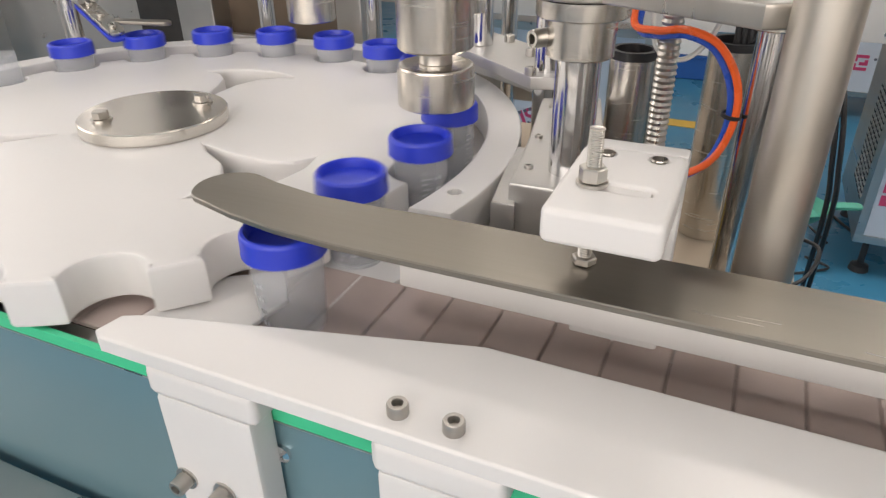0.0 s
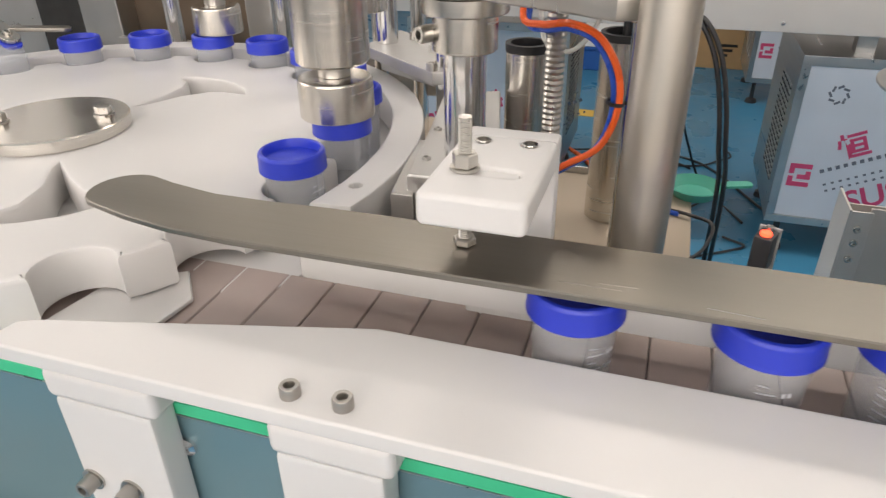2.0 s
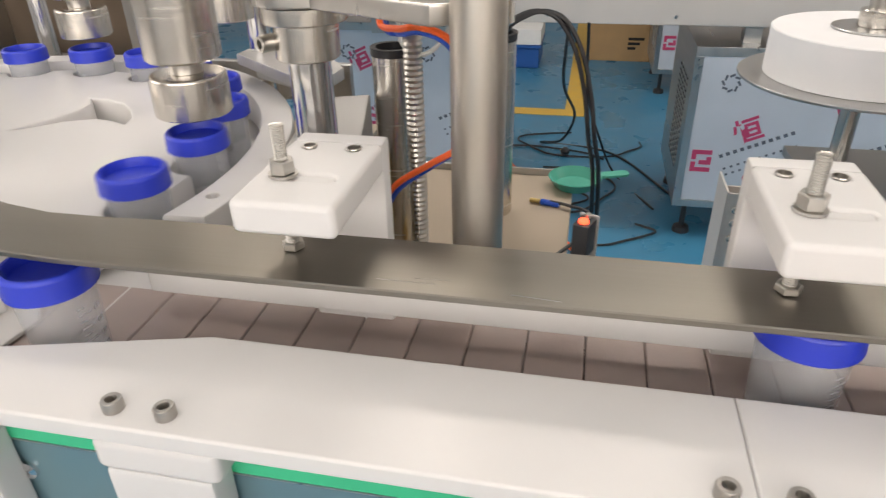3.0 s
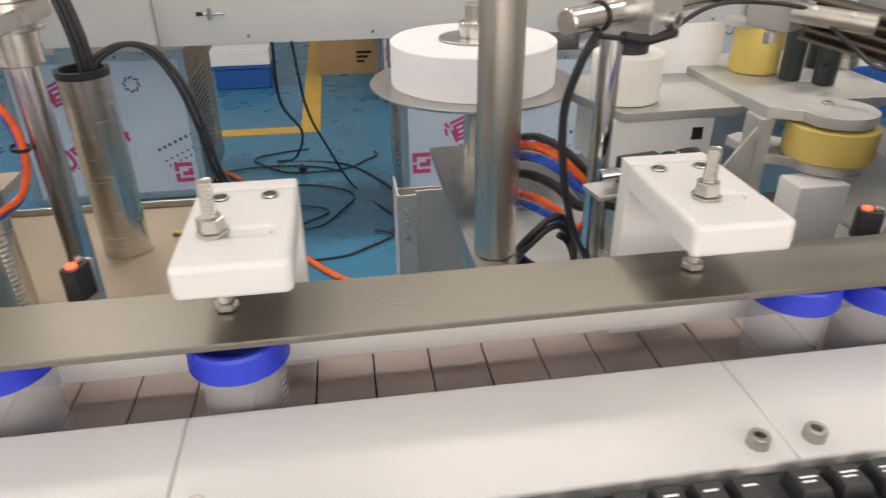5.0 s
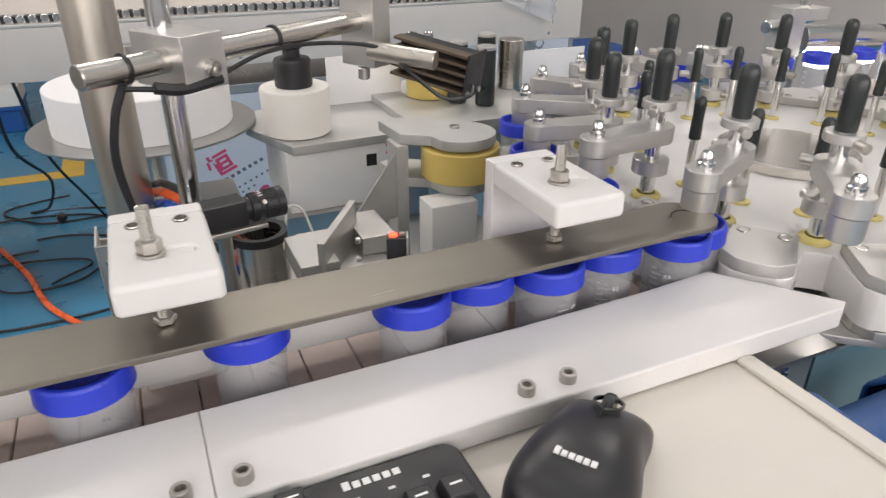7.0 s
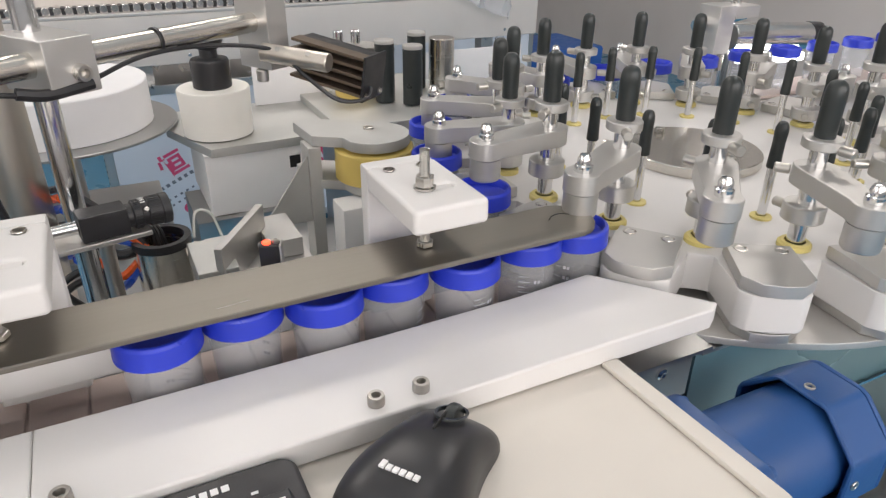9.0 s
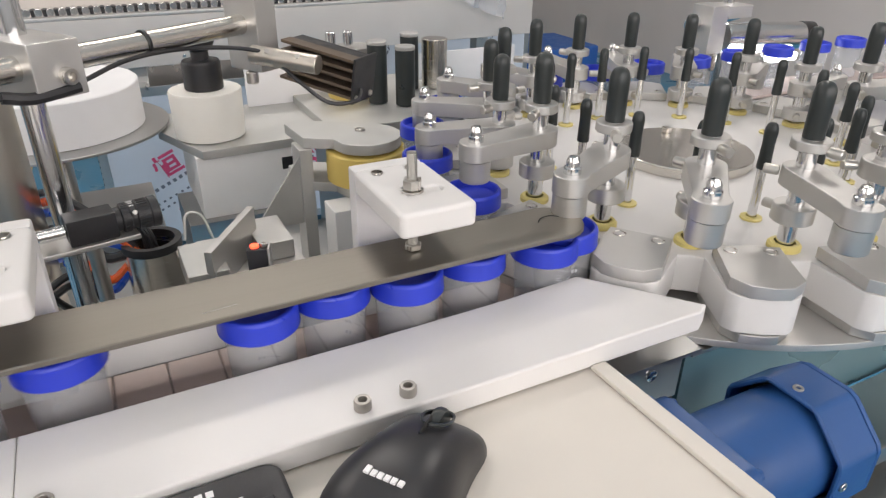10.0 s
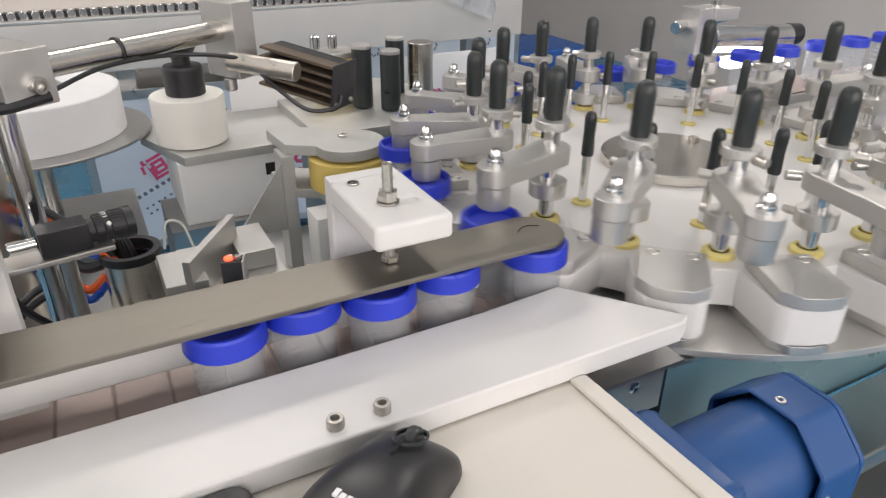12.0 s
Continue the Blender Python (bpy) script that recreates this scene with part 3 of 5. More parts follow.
def jar_place(n, t):
    rl, k = turn_left(t), turn_right(t) - n
    zig = 0.2885 + (0.0085 if n % 2 else 0.0)
    leave = LEAVES.get(n, -6.0 + 0.3 * n if n < 0 else 99)
    if t < leave or n > 6:
        a = radians(EXIT + STEP_L * (n - rl)) if rl < n else radians(EXIT)
        return CL[0] + PL * math.cos(a), CL[1] + PL * math.sin(a)
    x = -0.205 + SPEED * (t - leave)
    x -= 0.015 * min(1, max(0, (x + 0.2) / 0.2))
    x = min(x, 0.866 + DROP * (queue(t) - n))
    x += 0.15 * max(0, x - 0.76)
    y = zig
    # a jar swings out against the front rail before it drifts to its lane
    out = min(1, max(0, (x + 0.205) / 0.020))
    drift = min(1, max(0, (x + 0.06) / 0.16))
    y = (0.322 * (1 - out) + 0.2735 * out) * (1 - drift) + zig * drift
    if k > 6:
        return CR[0] + 0.012 + 0.098 * (k - 6), CR[1] + PR
    if k > -1:
        a = radians(207.2 - STEP_R * k)
        wx, wy = CR[0] + PR * math.cos(a), CR[1] + PR * math.sin(a)
        if k >= 0:
            return wx, wy
        a = radians(207.2)
        wx, wy = CR[0] + PR * math.cos(a), CR[1] + PR * math.sin(a)
        return x * -k + wx * (1 + k), y * -k + wy * (1 + k)
    return x, y


jar_one = make_jar()
jars = {}
for n in range(-16, 14):
    if n > 10:
        jars[n] = make_open_jar() if n == 11 else copy_thing(jars[11], pose(*jar_place(n, 0), SLAT_Z))
    else:
        jars[n] = jar_one if n == -16 else copy_thing(jar_one, pose(*jar_place(n, 0), SLAT_Z))

# ---- capping star wheel ----
def star_outline(r_out, r_pocket, pocket, count, phase):
    """A wheel rim with round pockets cut into it."""
    pts = []
    step = 360 / count
    half = math.degrees(math.acos((r_out ** 2 + r_pocket ** 2 - pocket ** 2) / (2 * r_out * r_pocket)))
    for i in range(count):
        c = phase + i * step
        px, py = r_pocket * math.cos(radians(c)), r_pocket * math.sin(radians(c))
        a0 = radians(c - half)
        b0 = math.degrees(math.atan2(r_out * math.sin(a0) - py, r_out * math.cos(a0) - px))
        inward = (c + 180)
        span = (inward - b0) % 360
        if span > 180:
            span -= 360
        pts += arc(px, py, pocket, b0, b0 + 2 * span, 12)
        pts += arc(0, 0, r_out, c + half + 0.6, c + step - half - 0.6, 3)
    return pts


def kidney(r0, r1, a0, a1, n=8):
    return arc(0, 0, r1, a0, a1, n) + arc(0, 0, r0, a1 - 3, a0 + 9, n)


wheel_l = thing("star_wheel", pose(*CL, 0), "large white plastic star wheel with round pockets for the jars", "star wheel")
FIN_SLOT = ((0.088, 0), (0.130, 2.5), (0.160, 5), (0.180, 9), (0.190, 14), (0.197, 8), (0.200, 0), (0.198, -8), (0.194, -16), (0.187, -21), (0.176, -15), (0.165, -10), (0.134, -5), (0.100, -3))
slots = [[(r * math.cos(radians(c + a)), r * math.sin(radians(c + a))) for r, a in FIN_SLOT][::-1] for c in (-27, 93, 213)]
part("upper_disc", prism(star_outline(0.286, PL, 0.0256, 21, EXIT), 0.7875, 0.822, 0.004, slots, segs=2), WHITE, wheel_l)
part("lower_disc", prism(star_outline(0.262, PL, 0.040, 21, EXIT), 0.7835, 0.7870, 0.001), WHITE, wheel_l)
part("hub_plate", rod(0.068, 0.8222, 0.834, 0.0012, 64), TURNED, wheel_l, "round stainless hub plate with two bolts")
for a in (47, 227):
    m = pose(0.046 * math.cos(radians(a)), 0.046 * math.sin(radians(a)), 0)
    part("hub_bolt", hexagon(0.0075, 0.8355, 0.8425, m=m), STEEL, wheel_l)
    part("washer", lathe([(0.003, 0.8341), (0.0095, 0.8341), (0.0095, 0.8354), (0.003, 0.8354)], 20, m=m), STEEL, wheel_l)
part("wheel_shaft", rod(0.03, 0.70, 0.7845, 0.001), STEEL, wheel_l)

ring_l = thing("outer_guide_ring", pose(*CL, 0), "white plastic guide ring round the star wheel", "guide ring")
ring = arc(0, 0, 0.349, -12.5, 205, 80) + arc(0, 0, 0.3175, 205, -14, 80)
holes = [[(0.331 * math.cos(radians(a)) + 0.005 * math.cos(radians(-45 * k)), 0.331 * math.sin(radians(a)) + 0.005 * math.sin(radians(-45 * k))) for k in range(8)] for a in (-6.9,)]
part("ring", prism(ring, 0.790, 0.8255, 0.003, holes, segs=2), WHITE, ring_l)
part("recessed_screw", lathe([(0.0049, 0.818), (0.0026, 0.818), (0.0022, 0.815), (0, 0.815)], 14, m=Matrix.Translation((0.331 * math.cos(radians(-6.9)), 0.331 * math.sin(radians(-6.9)), 0))), STEEL, ring_l)
for a in (10, 60, 110, 160):
    part("ring_post", rod(0.010, 0.7152, 0.790, 0.001, m=Matrix.Translation((0.333 * math.cos(radians(a)), 0.333 * math.sin(radians(a)), 0))), STEEL, ring_l)
single("jar_track", prism(arc(CL[0], CL[1], 0.330, -28, 210, 60) + arc(CL[0], CL[1], 0.20, 210, -28, 60), 0.7745, 0.7815, 0.001), WHITE, "white plastic track under the star wheel pockets", "track", kind="")
single("transfer_plate", prism([(-0.285, 0.234), (-0.245, 0.226), (-0.212, 0.246), (-0.205, 0.300), (-0.23, 0.33), (-0.275, 0.300)], 0.7825, 0.7868, 0.003), WHITE, "white plastic transfer plate beside the belt", "guide plate")


def chuck(x, y, z_low, r, label):
    c = thing("capping_chuck", pose(x, y, z_low), label, "capping chuck", "capping chucks")
    k = r / 0.0315
    part("chuck_head", lathe([(0.024 * k, 0.0), (0.0305 * k, 0.0), (0.0315 * k, 0.001), (0.0315 * k, 0.0305), (0.0300 * k, 0.0325), (0.0260 * k, 0.0335), (0, 0.0335)], 48), TURNED, c, "turned stainless chuck head")
    part("chuck_neck", rod(0.0135 * k, 0.0335, 0.0450, 0.0005), STEEL, c)
    part("spindle", lathe([(0, 0.045), (0.0285 * k, 0.045), (0.0305 * k, 0.047), (0.0305 * k, 0.29), (0, 0.29)], 48), TURNED, c)
    return c


chuck_a = chuck(-0.186, 0.497, 0.852, 0.0315, "turned stainless capping chuck over the star wheel")
chuck_b = chuck(-0.476, 0.752, 0.852, 0.0300, "smaller turned stainless capping chuck over the star wheel")
chuck_c = chuck(-0.245, 0.690, 0.90, 0.026, "turned stainless capping chuck raised above the star wheel")

# ---- posts of the capping station ----
single("main_column", rod(0.0165, DECK_T, 1.6, 0.001, 40, m=Matrix.Translation((0.073, 0.386, 0))), COLUMN, "thick polished stainless column behind the conveyor", "column")
single("main_column", rod(0.0245, DECK_T, 1.6, 0.001, 40, m=Matrix.Translation((0.470, 0.692, 0))), COLUMN, "thick polished stainless column by the labelling station", "column")


def collar_post(x, y, r, z_col, label):
    p = thing("clamped_post", pose(x, y, 0), label, "post")
    part("post", rod(r, DECK_T, 1.05, 0.0008, 32), CHROME, p)
    part("collar", lathe([(r, z_col - 0.012), (r * 1.42, z_col - 0.012), (r * 1.5, z_col - 0.011), (r * 1.5, z_col + 0.014), (r, z_col + 0.014)], 36), TURNED, p)
    part("flange", lathe([(r, z_col + 0.0142), (r * 1.95, z_col + 0.0142), (r * 2.0, z_col + 0.0152), (r * 2.0, z_col + 0.0255), (r, z_col + 0.0265)], 40), TURNED, p)
    part("pinch_screw", socket_head(0.0062, 0.012, m=pose(-r * 1.4, -0.008, z_col, 90, 0, -35)), STEEL, p)
    part("base_ring", lathe([(r, DECK_T), (r * 1.5, DECK_T), (r * 1.5, DECK_T + 0.02), (r, DECK_T + 0.02)], 30), STEEL, p)
    return p


collar_post(-0.063, 0.462, 0.0155, 0.934, "polished post with a clamp collar carrying the cross arm")
collar_post(0.056, 0.575, 0.0115, 0.938, "slim polished post with a clamp collar")
arm = thing("tie_beam", pose(0, 0, 0), "flat stainless cross arm joining the posts", "tie beam")
part("arm_plate", prism([*arc(-0.063, 0.462, 0.036, 134, 300, 14), (0.045, 0.385), (0.075, 0.40), *arc(0.056, 0.575, 0.030, -20, 134, 12)], 0.9608, 0.974, 0.002), STEEL, arm)
part("boss", rod(0.024, 0.974, 0.990, 0.001, 36, m=pose(0.056, 0.575, 0)), TURNED, arm)
blk = thing("bearing_block", pose(0, 0, 0), "machined aluminium bearing block under the post", "bearing block")
part("block", prism([(-0.097, 0.425), (-0.040, 0.425), (-0.052, 0.532), (-0.080, 0.647), (-0.133, 0.627), (-0.113, 0.523)], 0.770, 0.838, 0.003), ALU, blk)
part("step_plate", prism([(-0.108, 0.418), (-0.090, 0.418), (-0.112, 0.530), (-0.128, 0.530)], 0.760, 0.824, 0.002), ALU, blk)
for bx, by in ((-0.072, 0.445), (-0.115, 0.605)):
    part("foot", rod(0.016, DECK_T, 0.770, 0.001, m=pose(bx, by, 0)), STEEL, blk)
for bx, by in ((-0.092, 0.455), (-0.104, 0.520), (-0.062, 0.520), (-0.115, 0.60)):
    part("socket_screw", socket_head(0.0035, 0.0025, m=pose(bx, by, 0.838)), STEEL, blk)
link = thing("linkage_arm", pose(0, 0, 0), "machined aluminium plate joining two posts beside the star wheel", "linkage")
part("arm", prism([(-0.262, 0.722), (-0.250, 0.809), (-0.163, 0.745), (-0.118, 0.680), (-0.122, 0.640), (-0.147, 0.632)], 0.842, 0.855, 0.0015), ALU, link)
part("lower_plate", prism([(-0.240, 0.720), (-0.225, 0.775), (-0.155, 0.720), (-0.150, 0.665)], 0.828, 0.8418, 0.0015), DULL, link)
for px, py, low in ((-0.240, 0.742, 0.855), (-0.140, 0.662, DECK_T)):
    part("post", rod(0.013, low, 1.25, 0.001, 28, m=pose(px, py, 0)), CHROME, link)
for px, py in ((-0.215, 0.765), (-0.172, 0.712), (-0.150, 0.640)):
    part("socket_screw", socket_head(0.006, 0.008, m=pose(px, py, 0.855)), STEEL, link)
for x, y, top, r in ((-0.056, 0.655, 0.885, 0.021), (0.029, 0.770, 0.876, 0.0265)):
    c = thing("cable_sleeve", pose(x, y, 0), "open steel tube with a black rim and cables inside", "cable tube", "cable tubes")
    part("tube_wall", lathe([(r, DECK_T), (r, top - 0.008), (r - 0.003, top - 0.008), (r - 0.003, 0.73)], 36), TURNED, c)
    part("rim", lathe([(r + 0.0008, top - 0.008), (r + 0.0012, top), (r - 0.004, top), (r - 0.004, top - 0.008)], 36), BLACK, c)
    part("inner_shade", rod(r - 0.0034, top - 0.03, top - 0.025, 0.0005), DARK, c)
screw = thing("lead_screw", pose(-0.019, 0.592, 0), "threaded steel lead screw standing on the deck", "lead screw")
part("screw", thread(0.0092, DECK_T, 1.06, 0.0052, 20), STEEL, screw)
part("screw_nut", rod(0.017, DECK_T, DECK_T + 0.02, 0.001), BRASS, screw)
for x, y, top in ((-0.33, 0.93, 1.2), (-0.29, 0.985, 1.2), (-0.47, 0.90, 1.2), (-0.63, 0.86, 1.3)):
    single("back_post", rod(0.012, DECK_T, top, 0.001, 24, m=Matrix.Translation((x, y, 0))), CHROME, "polished post behind the star wheel", "post", "back posts")
clampl = thing("jar_press_arm", pose(0, 0, 0), "stainless press arm with screws over the star wheel", "press arm")
ARM = pose(-0.690, 0.630, 0.858, 0, 25, -14)
part("arm_bar", prism(rounded(-0.150, 0.012, -0.011, 0.011, 0.009), 0, 0.005, 0.001, m=ARM), STEEL, clampl)
part("arm_blade", prism(rounded(-0.070, 0.017, -0.013, 0.009, 0.008), -0.0045, -0.0004, 0.001, m=ARM), BLUE_CAP, clampl, "blue plastic pad under the arm")
part("blade", prism(rounded(0, 0.072, -0.009, 0.009, 0.0085), 0, 0.005, 0.001, m=pose(-0.706, 0.643, 0.864, 0, 5, 37)), BRUSHED, clampl)
part("arm_carrier", box(-0.10, -0.055, -0.014, 0.014, 0.0052, 0.026, 0.002, m=ARM), ALU, clampl)
part("post", rod(0.012, DECK_T, 1.05, 0.001, m=Matrix.Translation((-0.815, 0.672, 0))), CHROME, clampl)
for k in range(4):
    part("bolt", socket_head(0.0048, 0.004, m=ARM @ pose(-0.002 - 0.026 * k, 0, 0.005)), STEEL, clampl)
frame_l = thing("capping_machine", pose(0, 0, 0), "stainless machine frame with dark panels as shaded openings behind the star wheel", "machine frame")
part("upright", box(-1.58, -1.50, 0.98, 1.05, FLOOR_Z, 1.5, 0.004), SHEET, frame_l)
part("back_sheet", box(-1.5, -1.075, 1.04, 1.05, 0.3, 1.5), SHEET, frame_l)
# solid dark panels: the shade of the frame openings is put into their colour
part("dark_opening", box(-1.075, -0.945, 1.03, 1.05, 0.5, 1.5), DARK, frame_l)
part("upright", box(-0.945, -0.86, 1.00, 1.05, FLOOR_Z, 1.5, 0.004), SHEET, frame_l)
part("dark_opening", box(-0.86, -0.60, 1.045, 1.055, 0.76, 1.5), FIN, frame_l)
part("upright", box(-0.60, -0.55, 1.00, 1.05, FLOOR_Z, 1.5, 0.004), SHEET, frame_l)
part("cross_bar", box(-0.86, -0.22, 0.985, 0.999, 0.715, 0.775, 0.003), SHEET, frame_l)
single("press_base", box(-0.135, -0.112, 0.545, 0.60, DECK_T, 0.785, 0.002), YELLOW, "yellow painted block beside the ring", "block")

# ---- labelling star wheel ----
wheel_r = thing("label_star_wheel", pose(*CR, 0, 0, 0, 207.2), "white plastic label wheel with steel pocket plates and pressing arms", "star wheel")
part("turntable", prism(arc(0, 0, 0.298, 0, 355, 71), 0.7755, 0.782, 0.001), PLATE, wheel_r, "polished stainless turntable")
part("body", prism(star_outline(0.262, PR + 0.0, 0.050, 18, 0), 0.788, 0.8225, 0.003, segs=2), WHITE, wheel_r)
part("hub_plate", rod(0.073, 0.8226, 0.834, 0.0012, 64), TURNED, wheel_r, "round stainless hub plate")

for a in (20, 200):
    part("hub_bolt", hexagon(0.006, 0.8342, 0.840, m=pose(0.055 * math.cos(radians(a)), 0.055 * math.sin(radians(a)), 0)), STEEL, wheel_r)
part("wheel_shaft", rod(0.04, 0.60, 0.775, 0.001), STEEL, wheel_r)


def lobe(r0, r1, w0, w1):
    return [(r0, -w0), (r1 - 0.012, -w1), (r1, -w1 * 0.55), (r1 + 0.002, 0), (r1, w1 * 0.55), (r1 - 0.012, w1), (r0, w0)]


def soft_lobe(r0, r1, w0, w1, r=0.014):
    return [(r0, -w0), *arc(r1 - r, -w1 + r, r, -75, -15, 6), (r1 + 0.0015, 0), *arc(r1 - r, w1 - r, r, 15, 75, 6), (r0, w0)]


lobe_mesh = finish(prism(soft_lobe(0.225, 0.299, 0.0335, 0.0275), 0.7905, 0.8224, 0.002), "pocket_block", WHITE)
foot_mesh = finish(prism(lobe(0.235, 0.299, 0.030, 0.0255), 0.7822, 0.7903, 0.001), "block_foot", ALU)
plate_mesh = finish(prism(lobe(0.236, 0.3015, 0.0255, 0.027), 0.8228, 0.8335, 0.0008), "pocket_plate", PLATE)
sink_mesh = finish(lathe([(0.0056, 0.0), (0.0054, 0.0006), (0.0044, 0.0007), (0.0038, -0.0004), (0.0022, -0.0004), (0.002, -0.002), (0, -0.002)], 18), "plate_screw", STEEL)
bush_mesh = finish(lathe([(0.0085, 0.0), (0.0135, 0.0), (0.0135, 0.0035), (0.0115, 0.0055), (0.0085, 0.0055)], 24), "bush", YELLOW_BUSH)
thin_bush_mesh = finish(lathe([(0.0048, 0.0), (0.0095, 0.0), (0.0095, 0.002), (0.0048, 0.003)], 20), "bush", YELLOW_BUSH)
rod_mesh = finish(rod(0.0070, 0.790, 0.925, 0.0006, 24), "press_rod", CHROME)
low_collar_mesh = finish(rod(0.0165, 0.848, 0.862, 0.0008, 28), "collar", ALU)
lever_mesh = finish(prism([*arc(0, 0, 0.0165, 90, 270, 10), (0.062, -0.0125), *arc(0.072, 0, 0.0145, -80, 80, 8), (0.062, 0.0125)], 0.878, 0.8935, 0.0006, segs=1), "press_lever", ALU)
pad_mesh = finish(lathe([(0.0, 0.8585), (0.0125, 0.8585), (0.0135, 0.860), (0.0135, 0.8775), (0, 0.8775)], 28), "press_pad", ALU)
acorn_mesh = finish(lathe([(0.0068, 0.8937), (0.0068, 0.8985), (0.0054, 0.8995), (0.0054, 0.9035), (0.0038, 0.9068), (0, 0.908)], 18), "acorn_nut", CHROME)
top_collar_mesh = finish(rod(0.0150, 0.9085, 0.9165, 0.0008, 28), "collar", ALU)
grip_mesh = finish(lathe([(0.0, 0.9168), (0.0076, 0.9168), (0.0080, 0.9178), (0.0082, 0.9480), (0.0080, 0.9520), (0.0074, 0.9555), (0.0062, 0.9580), (0.0042, 0.9597), (0.0020, 0.9604), (0, 0.9606)], 32), "grip", RUBBER)
side_screw_mesh = finish(bar((0, 0.014, 0.871), (0, 0.026, 0.871), 0.0042, segs=14), "side_screw", STEEL)
inner_rod_mesh = finish(rod(0.0040, 0.8226, 0.872, 0.0004, 18), "stop_rod", CHROME)
inner_grip_mesh = finish(lathe([(0, 0.8705), (0.0054, 0.8705), (0.0058, 0.8715), (0.0052, 0.893), (0.0057, 0.903), (0.0054, 0.9065), (0.0042, 0.9100), (0.0028, 0.9113), (0, 0.9117)], 24), "stop_grip", RUBBER)
press_rods = []
for i in range(18):
    spin = pose(0, 0, 0, 0, 0, 20 * i)
    mid = spin @ pose(0, 0, 0, 0, 0, 10)
    shared("pocket_block", lobe_mesh, wheel_r, mid)
    shared("block_foot", foot_mesh, wheel_r, mid)
    plate = shared("pocket_plate", plate_mesh, wheel_r, mid)
    for sy in (-0.0155, 0.0155):
        shared("plate_screw", sink_mesh, plate, pose(0.246, sy, 0.8337))
    at = spin @ pose(0.217, 0, 0)
    shared("bush", bush_mesh, wheel_r, at @ pose(0, 0, 0.8226))
    rod_ob = shared("press_rod", rod_mesh, wheel_r, at)
    press_rods.append((20 * i, rod_ob))
    for name, mesh, m in (("collar", low_collar_mesh, Matrix()), ("collar", top_collar_mesh, Matrix()), ("side_screw", side_screw_mesh, pose(0, 0, -0.016, 0, 0, 120)), ("side_screw", side_screw_mesh, pose(0, 0, 0.039, 0, 0, -60)), ("grip", grip_mesh, Matrix()), ("press_lever", lever_mesh, Matrix()), ("press_pad", pad_mesh, pose(0.072, 0, 0)), ("acorn_nut", acorn_mesh, pose(0.072, 0, 0)), ("side_screw", side_screw_mesh, pose(-0.006, 0, 0.015, 0, 0, 150))):
        shared(name, mesh, rod_ob, m)
    inner = spin @ pose(0.160, 0, 0)
    shared("bush", thin_bush_mesh, wheel_r, inner @ pose(0, 0, 0.8226))
    stop = shared("stop_rod", inner_rod_mesh, wheel_r, inner)
    shared("stop_grip", inner_grip_mesh, stop, Matrix())

# ---- labelling station ----
post_r = thing("camera_post", pose(0.524, 0.5320, 0), "slim polished post with clamped cross bar for the inspection camera", "post")
part("post", rod(0.0092, DECK_T, 1.4, 0.0006, 24), CHROME, post_r)
part("clamp_block", box(-0.019, 0.021, -0.047, 0.015, 0.941, 0.983, 0.0015, m=pose(0, 0, 0, 0, 0, 32)), ALU, post_r)
part("clamp_screw", socket_head(0.0065, 0.008, m=pose(0.029, -0.036, 0.957, 90, 0, 32)), STEEL, post_r)
part("base_ring", rod(0.016, DECK_T, DECK_T + 0.02, 0.001), STEEL, post_r)
BAR_A, BAR_B = (0.462, 0.466, 0.963), (0.716, 0.612, 0.967)
crossbar = thing("cross_bar", pose(0, 0, 0), "horizontal stainless bar clamped to the post", "bar")
part("bar", bar(BAR_A, BAR_B, 0.0095, 0.001, 32), TURNED, crossbar)
part("end_clamp", box(-0.013, 0.013, -0.022, 0.022, -0.042, 0.028, 0.0015, m=pose(0.718, 0.613, 0.965, 0, 0, 30)), ALU, crossbar)
part("thumb_screw", rod(0.006, -0.055, -0.043, 0.001, m=pose(0.712, 0.605, 0.965)), STEEL, crossbar)
part("upper_rod", rod(0.0075, 0.02, 0.42, 0.001, m=pose(0.735, 0.626, 0.965)), CHROME, crossbar)
for u in (0.36, 0.60, 0.12):
    p = Vector(BAR_A).lerp(Vector(BAR_B), u)
    part("cable_tie", lathe([(0.0098, -0.0012), (0.0112, -0.0012), (0.0112, 0.0012), (0.0098, 0.0012)], 20, m=between(p, BAR_B)), BLACK, crossbar)
lamp = thing("inspection_lamp", pose(0.778, 0.576, 0.927, 0, 9, -52), "dark finned inspection lamp on a steel sleeve", "inspection lamp")
part("lamp_body", box(-0.042, 0.042, 0.0, 0.020, -0.020, 0.018, 0.0015), BLACK, lamp)
for k in range(5):
    part("fin", box(-0.042, 0.042, -0.016, -0.0002, -0.020 + 0.0090 * k, -0.0172 + 0.0090 * k, 0.0003, segs=1), FIN, lamp)
part("end_plate", box(0.0422, 0.0450, -0.018, 0.022, -0.024, 0.021, 0.001), BLACK, lamp)
for ky in (-0.012, 0.014):
    part("end_screw", socket_head(0.003, 0.002, m=pose(0.0451, ky, -0.018, 0, 90, 0)), STEEL, lamp)
to_lamp = lamp.matrix_basis.inverted()
part("sleeve", bar(to_lamp @ Vector((0.708, 0.575, 0.9445)), to_lamp @ Vector((0.757, 0.527, 0.9395)), 0.0088), COLUMN, lamp, "steel mounting sleeve")
